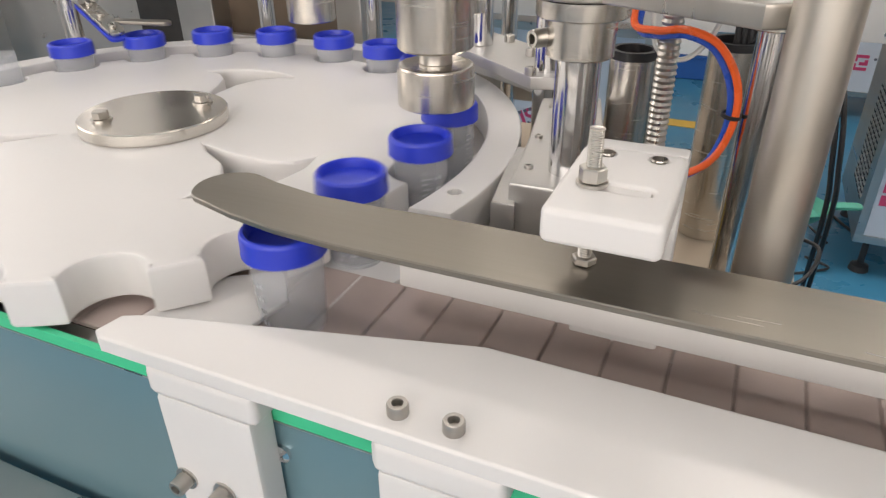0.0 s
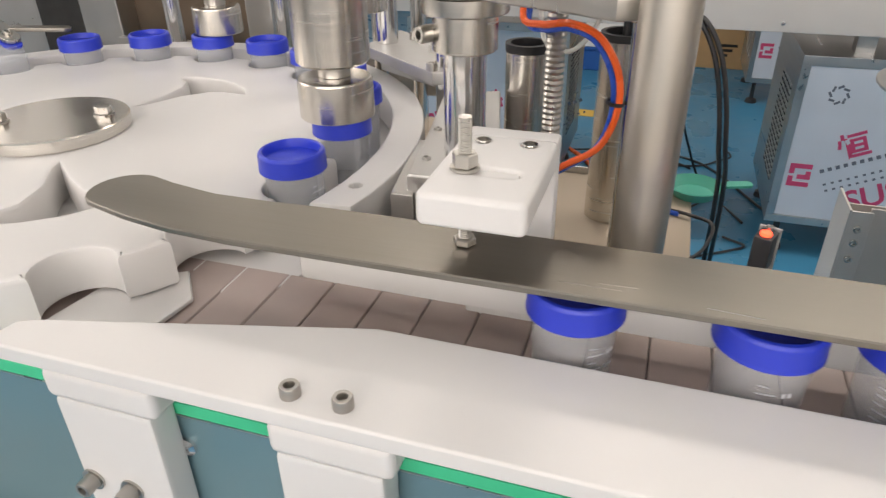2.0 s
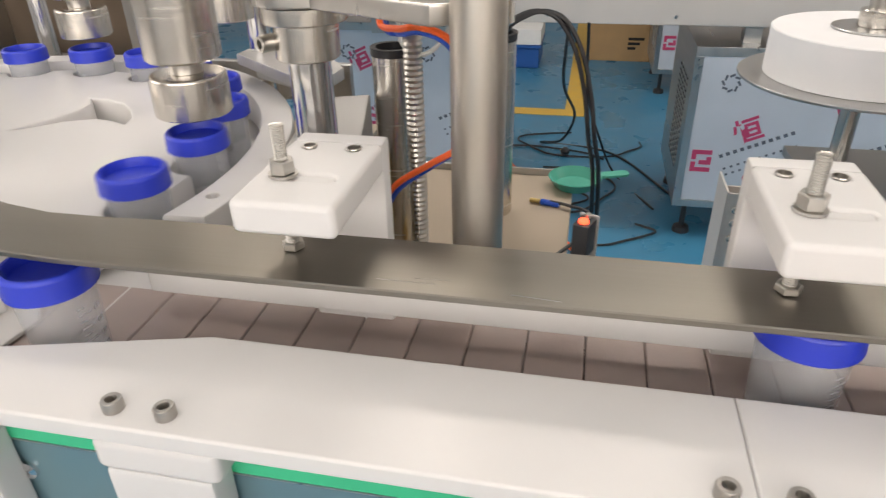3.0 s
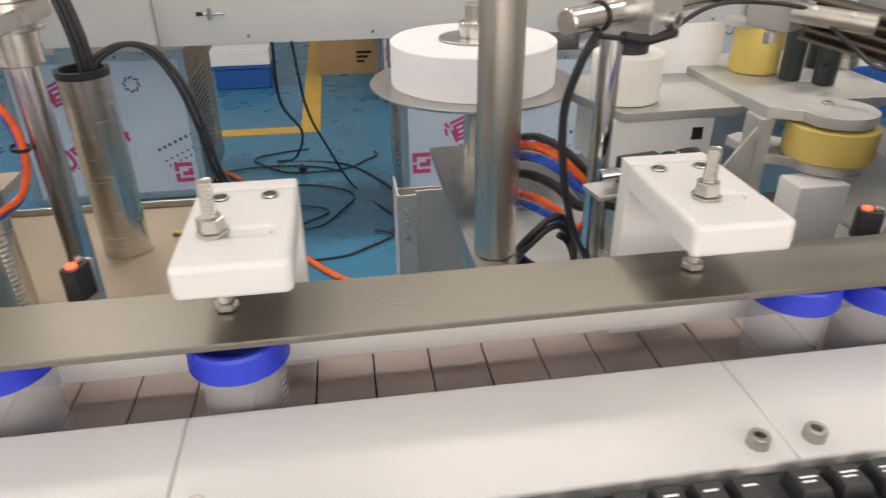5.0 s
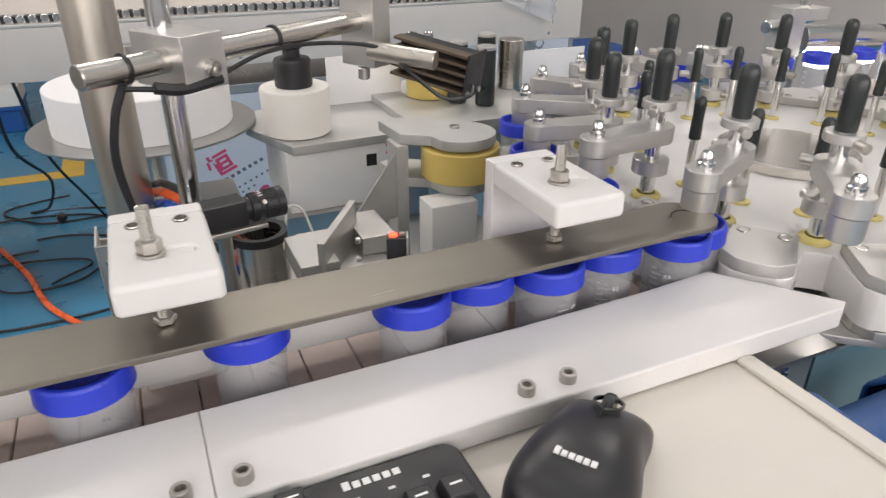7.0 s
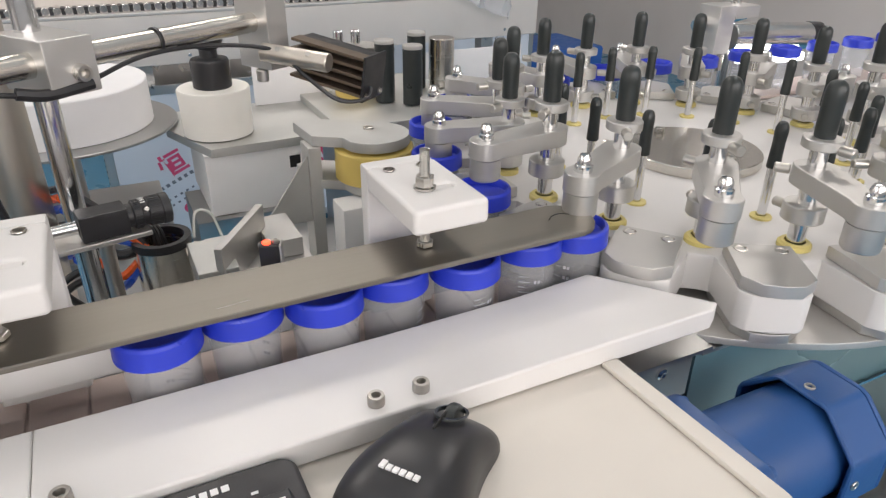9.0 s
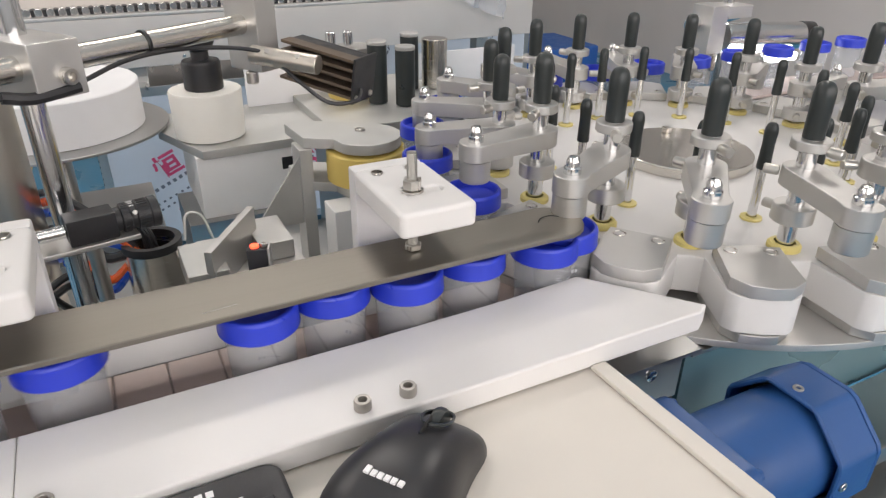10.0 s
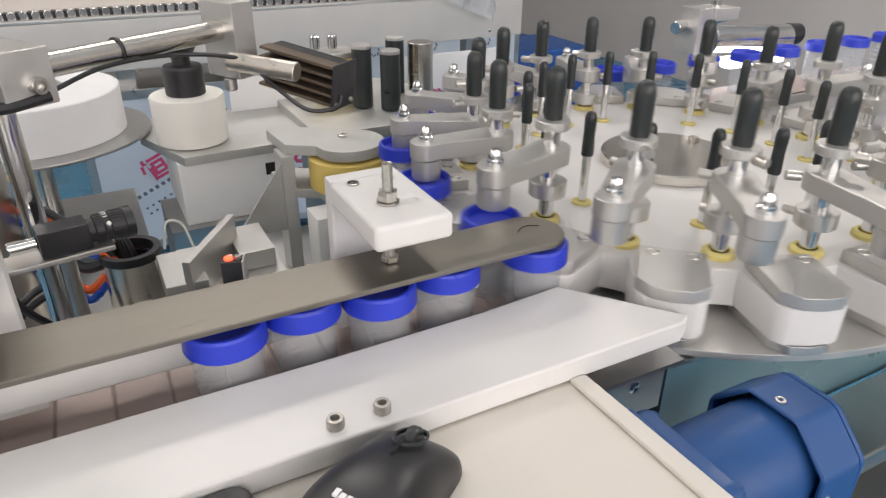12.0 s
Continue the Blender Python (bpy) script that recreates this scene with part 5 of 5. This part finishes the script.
for dy, r, mat, label, cat in ((0.0, 0.005, ORANGE, "orange air hose bent behind the column", "hose"), (0.013, 0.005, HOSE_BLUE, "blue air hose bent behind the column", "hose"), (-0.011, 0.0042, BLACK, "black cable bent behind the column", "cable"), (0.034, 0.0055, BLACK, "thick black cable coiled behind the column", "cable"), (0.060, 0.0045, ORANGE, "orange air hose low behind the column", "hose"), (0.072, 0.0045, HOSE_BLUE, "blue air hose low behind the column", "hose")):
    hose("bent_hose" if cat == "hose" else "bent_cable", [(0.468, 0.752, 0.762 - dy), (0.500, 0.722, 0.776 - dy), (0.506, 0.662, 0.797 - dy), (0.524, 0.637, 0.793 - dy), (0.545, 0.625, 0.775 - dy), (0.572, 0.618, 0.748 - dy * 0.2), (0.580, 0.617, 0.70)], r, mat, label, cat)
hose("coiled_cable", [(0.505 + 0.030 * math.cos(radians(a)), 0.60 + 0.012 * math.sin(radians(2 * a)), 0.715 + 0.028 * math.sin(radians(a)) - 0.00003 * a) for a in range(0, 800, 30)], 0.0038, BLACK, "black cable coiled in loops on the deck", "cable")
for off in (0.0, 0.007):
    hose("arched_cable", [(0.032 + off, 0.772, 0.83), (0.036 + off, 0.773, 0.875), (0.058 + off, 0.775, 0.893), (0.080 + off, 0.775, 0.898), (0.102 + off, 0.775, 0.888), (0.122 + off, 0.775, 0.854), (0.136 + off, 0.775, 0.803), (0.144 + off, 0.775, 0.753), (0.153 + off, 0.80, 0.70), (0.158 + off, 0.83, 0.60), (0.17 + off, 0.95, 0.30)], 0.0029, BLACK, "black cable arching out of the steel tube", "cable")
hose("deck_cable", [(0.103, 0.792, 0.661), (0.126, 0.784, 0.661), (0.153, 0.764, 0.661), (0.143, 0.703, 0.661), (0.120, 0.659, 0.661)], 0.0022, BLACK, "thin black cable lying on the deck", "cable")
plug = thing("cable_plug", pose(0.103, 0.792, DECK_T), "small blue and brass plug on the deck cable", "plug")
part("plug_body", bar((-0.012, 0.003, 0.003), (0.012, -0.003, 0.003), 0.004), HOSE_BLUE, plug)
part("plug_tip", bar((-0.026, 0.0065, 0.003), (-0.0125, 0.0031, 0.003), 0.003), BRASS, plug)
for cx, cy, rx, ry, a0, a1 in ((-0.12, 3.33, 0.36, 0.21, 20, 300), (0.02, 3.00, 0.28, 0.26, 200, 470), (-0.21, 2.88, 0.38, 0.16, -40, 210), (0.13, 3.60, 0.32, 0.18, 100, 400), (0.05, 2.60, 0.40, 0.14, 160, 420)):
    pts = [(cx + rx * (1 + 0.15 * math.sin(3 * radians(a))) * math.cos(radians(a)), cy + ry * math.sin(radians(a)), FLOOR_Z + 0.007 + 0.002 * (a % 60) / 60) for a in range(a0, a1, 24)]
    hose("floor_cable", pts, 0.0050, BLACK, "black cable curled on the blue floor", "cable")
hose("floor_hose", [(-0.52, 3.75, 0.10), (-0.47, 3.65, -0.30), (-0.26, 3.36, FLOOR_Z + 0.012), (-0.06, 2.92, FLOOR_Z + 0.012), (0.06, 2.55, FLOOR_Z + 0.012), (0.30, 2.24, FLOOR_Z + 0.012), (0.60, 2.10, FLOOR_Z + 0.012)], 0.012, ORANGE, "orange air hose lying across the floor")
hose("drop_cable", [(0.06, 2.60, 0.52), (0.05, 2.75, 0.25), (0.10, 3.10, 0.0), (0.04, 3.3, -0.2), (-0.07, 3.6, FLOOR_Z + 0.008), (0.3, 3.5, FLOOR_Z + 0.006), (0.58, 3.0, FLOOR_Z + 0.006)], 0.0062, BLACK, "black cable hanging from the far conveyor", "cable")
hose("drop_cable", [(0.13, 2.60, 0.52), (0.15, 2.8, 0.20), (0.22, 3.10, -0.10), (0.32, 3.2, FLOOR_Z + 0.008), (0.48, 2.85, FLOOR_Z + 0.006)], 0.0058, BLACK, "black cable hanging from the far conveyor", "cable")
plug2 = thing("power_plug", pose(0.055, 3.45, FLOOR_Z), "black power plug lying on the floor cable", "plug")
part("plug_body", lathe([(0, 0.0), (0.020, 0.0), (0.024, 0.012), (0.018, 0.03), (0.008, 0.045), (0, 0.045)], 16, m=pose(0, 0, 0.024, 80, 0, 30)), BLACK, plug2)
for sx in (-0.008, 0.008):
    part("plug_pin", bar((sx, 0.0, 0.022), (sx - 0.012, 0.022, 0.020), 0.003, segs=10), BRASS, plug2)

# ---- far machines ----
FAR_Y = 2.60
far = thing("roller_conveyor", pose(0, FAR_Y, 0), "long stainless box conveyor with a row of small rollers", "conveyor")
part("side_box", box(-0.333, 2.40, 0, 0.42, 0.515, 0.690, 0.004), FARSHEET, far)
part("drive_box", box(-1.20, -0.335, -0.03, 0.42, 0.530, 0.690, 0.004), FARSHEET, far, "stainless drive housing at the conveyor end")
part("top_rail", box(-1.20, 2.40, 0.0, 0.04, 0.6902, 0.702, 0.002), ALU, far)
part("back_guard", box(-1.20, 2.40, 0.20, 0.215, 0.6902, 1.05, 0.002), FARSHEET, far, "upright stainless guard behind the rollers")
for k in range(6):
    part("panel_screw", rod(0.007, 0, 0.004, 0.001, 14, m=pose(-0.02 + 0.45 * k, 0, 0.545, 90)), CHROME, far)
    part("guard_screw", rod(0.006, 0, 0.004, 0.001, 14, m=pose(0.2 + 0.42 * k, 0.20, 0.80, 90)), CHROME, far)
latch = part("toggle_latch", box(-0.150, -0.135, -0.015, -0.0005, 0.605, 0.650, 0.003), CHROME, far, "chrome toggle latch")
part("latch_bar", box(-0.165, -0.090, -0.012, -0.004, 0.621, 0.629, 0.002), CHROME, latch)
part("latch_slot", box(-0.190, -0.168, -0.003, -0.0005, 0.618, 0.632), DARK, latch)
for lx in (0.72, 1.30, -0.70, 2.20):
    part("leg", box(lx - 0.03, lx + 0.03, 0.10, 0.16, 0.44 if lx < 1.5 else FLOOR_Z, 0.5148 if lx > 0 else 0.5298), SHEET, far)
roller_mesh = finish(bar((0, 0.0, 0), (0, 0.06, 0), 0.0125, segs=12), "roller", CHROME)
holder_mesh = finish(box(-0.006, 0.006, 0.0, 0.05, -0.012, 0.010), "roller_holder", BLACK)
for k in range(100):
    shared("roller", roller_mesh, far, pose(-1.15 + 0.0355 * k, 0.02, 0.7165))
    shared("roller_holder", holder_mesh, far, pose(-1.132 + 0.0355 * k, 0.03, 0.7142))


def cabinet(x0, x1, y0, depth, label, writing, vent_side=-1, bottom=-0.20, top=0.44):
    """A filmed steel cabinet on levelling feet, with louvres on one side."""
    c = thing("steel_cabinet", pose(x0, y0, 0), label, "cabinet", "far cabinets")
    w = x1 - x0
    part("cabinet_body", box(0, w, 0.012, depth, bottom, top, 0.004), SHEET, c)
    frame_bm = box(0, w, 0, 0.0118, bottom, bottom + 0.030, 0.002)
    box(0, w, 0, 0.0118, top - 0.035, top, 0.002, bm=frame_bm)
    box(0, 0.030, 0, 0.0118, bottom + 0.030, top - 0.035, 0.002, bm=frame_bm)
    box(w - 0.030, w, 0, 0.0118, bottom + 0.030, top - 0.035, 0.002, bm=frame_bm)
    part("door_frame", frame_bm, SHEET, c)
    part("front_film", box(0.031, w - 0.031, 0.004, 0.0116, bottom + 0.031, top - 0.036), FILM, c, "steel front with printed protective film")
    sx = -0.004 if vent_side < 0 else w
    louvre = finish(box(0, 0.004, 0, 0.034, 0, 0.009, 0.001, segs=1), "louvre", DULL)
    slot = finish(box(0, 0.003, 0, 0.034, 0, 0.006), "louvre_slot", DARK)
    for k in range(5):
        for j in range(16):
            z = bottom + 0.14 + 0.024 * j
            shared("louvre", louvre, c, pose(sx, 0.09 + 0.055 * k, z))
            shared("louvre_slot", slot, c, pose(sx + (0 if vent_side < 0 else 0.001), 0.09 + 0.055 * k, z - 0.0062))
    for fx in (0.06, w - 0.06):
        for fy in (0.06, depth - 0.06):
            part("foot", lathe([(0, 0), (0.036, 0), (0.032, 0.022), (0.012, 0.030), (0.012, bottom - FLOOR_Z), (0, bottom - FLOOR_Z)], 16, m=pose(fx, fy, FLOOR_Z)), BLACK, c)
    prints = bmesh.new()
    up = pose(0, 0, 0, 0, -24, 0)
    for k in range(max(1, int(w / 0.34))):
        for q in range(44):
            row, col = q // 11, q % 11
            if row == 1 or (row == 3 and col > 7):
                continue
            box(0.026 * col, 0.026 * col + (0.010 if row else 0.014), 0.0022, 0.0036, -0.026 * row, -0.026 * row + (0.008 if row else 0.014), bm=prints, m=Matrix.Translation((0.15 + 0.40 * k, 0, 0.015)) @ up)
        for q in range(8):
            a = radians(45 * q)
            box(-0.010, 0.010, 0.0022, 0.0036, -0.004, 0.004, bm=prints, m=pose(0.14 + 0.36 * k + 0.028 * math.cos(a), 0, 0.31 + 0.028 * math.sin(a), 0, -45 * q + 60, 0))
    tagged(part("dotted_print", prints, GREYPRINT, c), kind="stuff")
    face = Matrix(((1, 0, 0, 0), (0, 0, 1, 0), (0, 1, 0, 0), (0, 0, 0, 1)))
    for k in range(max(1, int(w / 0.42))):
        ex, ez = (0.045 + 0.42 * k, -0.045) if vent_side < 0 else (w - 0.125 - 0.42 * k, -0.13)
        for outline in ([(0, 0), (0.075, 0), (0.075, 0.018), (0.018, 0.018), (0.018, 0.040), (0, 0.040)], [(0, 0.050), (0.018, 0.050), (0.018, 0.072), (0.075, 0.072), (0.075, 0.090), (0, 0.090)], [(0.030, 0.030), (0.075, 0.030), (0.075, 0.062), (0.057, 0.062), (0.057, 0.048), (0.030, 0.048)]):
            part("printed_emblem", prism(outline, 0.0022, 0.0036, m=Matrix.Translation((ex, 0, ez)) @ face), PINK, c)
    for wx, wz, size, text in writing:
        font = bpy.data.curves.new("print", "FONT")
        font.body, font.size, font.extrude, font.align_x, font.offset = text, size, 0.0004, "LEFT", 0.0022
        tmp = bpy.data.objects.new("print", font)
        me = bpy.data.meshes.new_from_object(tmp)
        bpy.data.objects.remove(tmp)
        me.materials.append(PINK)
        shared("printed_word", me, c, pose(wx, 0.0032, wz, 90, -24, 0))
    return c


cabinet(0.522, 1.62, 2.62, 0.62, "stainless cabinet covered in pale blue printed film", [(0.27, -0.125, 0.115, "SUS 304"), (0.80, 0.02, 0.115, "SUS 304"), (0.20, 0.075, 0.105, "恒"), (0.50, 0.20, 0.105, "恒")])
cabinet(-1.05, -0.325, 2.90, 0.55, "stainless cabinet with vent slots and printed film", [(0.10, -0.08, 0.115, "SUS 304"), (0.16, 0.22, 0.105, "恒")], 1)
cabinet(1.90, 3.0, 3.50, 0.45, "stainless cabinet behind the labelling station", [(0.3, -0.1, 0.115, "SUS 304")])
cabinet(0.56, 0.98, 4.60, 0.60, "stainless cabinet standing farther back", [(0.10, 0.20, 0.10, "304")])
carton = thing("cardboard_box", pose(0.13, 5.45, FLOOR_Z), "brown taped cardboard box on the floor", "box")
part("carton_body", box(0, 0.50, 0, 0.40, 0.0, 0.45, 0.004), CARD, carton)
part("packing_tape", box(0.20, 0.26, -0.002, 0.40, 0.35, 0.4515, 0.0005), YELLOW_BUSH, carton)
for k in range(3):
    part("printed_bar", box(0.30, 0.42 - 0.03 * k, -0.0015, -0.0002, 0.16 - 0.035 * k, 0.18 - 0.035 * k), DARK, carton)
crate = thing("blue_crate", pose(-0.62, 5.15, FLOOR_Z), "blue plastic crate on the floor", "crate")
part("crate_body", box(0, 0.40, 0, 0.40, 0.0, 0.175, 0.012), BLUE_TARP, crate)
part("crate_rim", box(-0.012, 0.412, -0.012, 0.412, 0.150, 0.174, 0.005), BLUE_TARP, crate)
single("white_carton", box(-0.63, -0.21, 5.14, 5.56, FLOOR_Z + 0.1762, FLOOR_Z + 0.29, 0.006), MESH_WHITE, "white flat carton on the crate", "carton")
small = thing("steel_bin", pose(0.385, 1.13, 0), "open stainless chute plate standing between the stations", "chute")
part("chute_front", box(0.036, 0.215, 0.0, 0.004, 0.28, 0.545, 0.001), FARSHEET, small)
part("chute_side", box(0.0, 0.004, -0.02, 0.07, 0.28, 0.548, 0.001), FARSHEET, small)
part("chute_lip", box(0.004, 0.0355, -0.02, -0.016, 0.30, 0.546, 0.001), FARSHEET, small)
part("chute_floor", box(0.004, 0.215, 0.0042, 0.07, 0.30, 0.306), SHEET, small)
part("chute_back", box(0.004, 0.215, 0.0702, 0.074, 0.28, 0.520), FARSHEET, small)
part("chute_stand", box(0.05, 0.16, 0.01, 0.06, FLOOR_Z, 0.2998), SHEET, small)
for bz in (0.030, 0.055, 0.085):
    part("chute_screw", socket_head(0.006, 0.005, m=pose(0.018, -0.0201, 0.546 - bz, 90)), STEEL, small)
# a small crumpled green thing; the scoop's bowl and handle are made up
scoop = thing("green_scoop", pose(0.132, 0.858, DECK_T, 0, 0, 20), "small crumpled green thing on the deck edge, shaped as a scoop", "scoop")
part("bowl", lathe([(0, 0.002), (0.026, 0.0), (0.036, 0.014), (0.0345, 0.015), (0.0245, 0.003), (0, 0.004)], 28), MINT, scoop)
part("handle", prism(rounded(0.034, 0.075, -0.008, 0.008, 0.006), 0.010, 0.014, 0.001), MINT, scoop)
film = bmesh.new()
random.seed(9)
grid = [[film.verts.new((0.30 * i / 10, 0.03 * math.sin(i * 1.3) + 0.02 * random.random(), -0.09 * j / 5 * (0.4 + i / 14) + 0.012 * random.random())) for j in range(6)] for i in range(11)]
for i in range(10):
    for j in range(5):
        film.faces.new((grid[i][j], grid[i + 1][j], grid[i + 1][j + 1], grid[i][j + 1]))
bmesh.ops.solidify(film, geom=film.faces[:], thickness=0.001)
single("plastic_film", film, PEFILM, "crumpled clear plastic film hanging over the far conveyor", "plastic film", m=pose(1.93, 2.52, 0.742, 0, 10, 0))
single("red_post", box(3.30, 3.50, 4.40, 4.50, FLOOR_Z, 1.1, 0.004), REDBROWN, "dark red steel post before the wall", "post")
single("blue_bin", box(3.12, 3.76, 3.74, 4.29, FLOOR_Z, 0.153, 0.02), BLUE_TARP, "blue plastic bin behind the label wheel", "bin")
out = thing("outfeed_conveyor", pose(0, 0, 0), "narrow belt conveyor carrying labelled jars away", "conveyor")
part("belt", box(1.30, 2.75, 0.685, 0.76, 0.776, 0.7818, 0.002), SLAT, out)
part("belt_frame", box(1.30, 2.75, 0.680, 0.765, 0.70, 0.7755, 0.003), SHEET, out)
for lx in (1.75, 2.7):
    part("leg", box(lx - 0.02, lx + 0.02, 0.70, 0.74, FLOOR_Z, 0.70), SHEET, out)


# ---- motion ----
def motions():
    ticks = [round(0.1 * i, 2) for i in range(121)]
    for n, ob in jars.items():
        rows, last = [], None
        spots = [jar_place(n, t) for t in ticks]
        for i, t in enumerate(ticks):
            still = 0 < i < 120 and math.dist(spots[i], spots[i - 1]) < 1e-6 and math.dist(spots[i], spots[i + 1]) < 1e-6
            if not still:
                rows.append((t, pose(*spots[i], SLAT_Z, 0, 0, 37 * n)))
        walk(ob, rows)
    fine_ticks = [round(0.05 * i, 3) for i in range(241)]
    walk(wheel_l, [(t, pose(*CL, 0, 0, 0, -STEP_L * turn_left(t))) for t in fine_ticks])
    walk(wheel_r, [(t, pose(*CR, 0, 0, 0, 207.2 - STEP_R * turn_right(t))) for t in fine_ticks])
    # each rod is pressed down over the far half of its turn and lifted before the rail
    for a0, ob in press_rods:
        rows = []
        for t in fine_ticks:
            a = (a0 + 207.2 - STEP_R * turn_right(t)) % 360
            low = min(1, max(0, (185 - a) / 16)) if a > 90 else min(1, max(0, (a + 12) / 16))
            rows.append((t, pose(0, 0, 0, 0, 0, a0) @ pose(0.217, 0, -0.016 * low)))
        walk(ob, rows)
    for c, (x, y, low) in ((chuck_a, (-0.186, 0.497, 0.852)), (chuck_b, (-0.476, 0.752, 0.852))):
        rows = []
        for t in fine_ticks:
            part_turn = turn_left(t) % 1.0
            rows.append((t, pose(x, y, low + (0.012 if 0.02 < part_turn < 0.98 else 0.0))))
        walk(c, rows)
    for i, ob in enumerate(slats):
        rows = [(t, slat_pose(0.0294 + LINK * i + SPEED * t)) for t in [round(0.15 * k, 3) for k in range(81)]]
        walk(ob, rows)


motions()
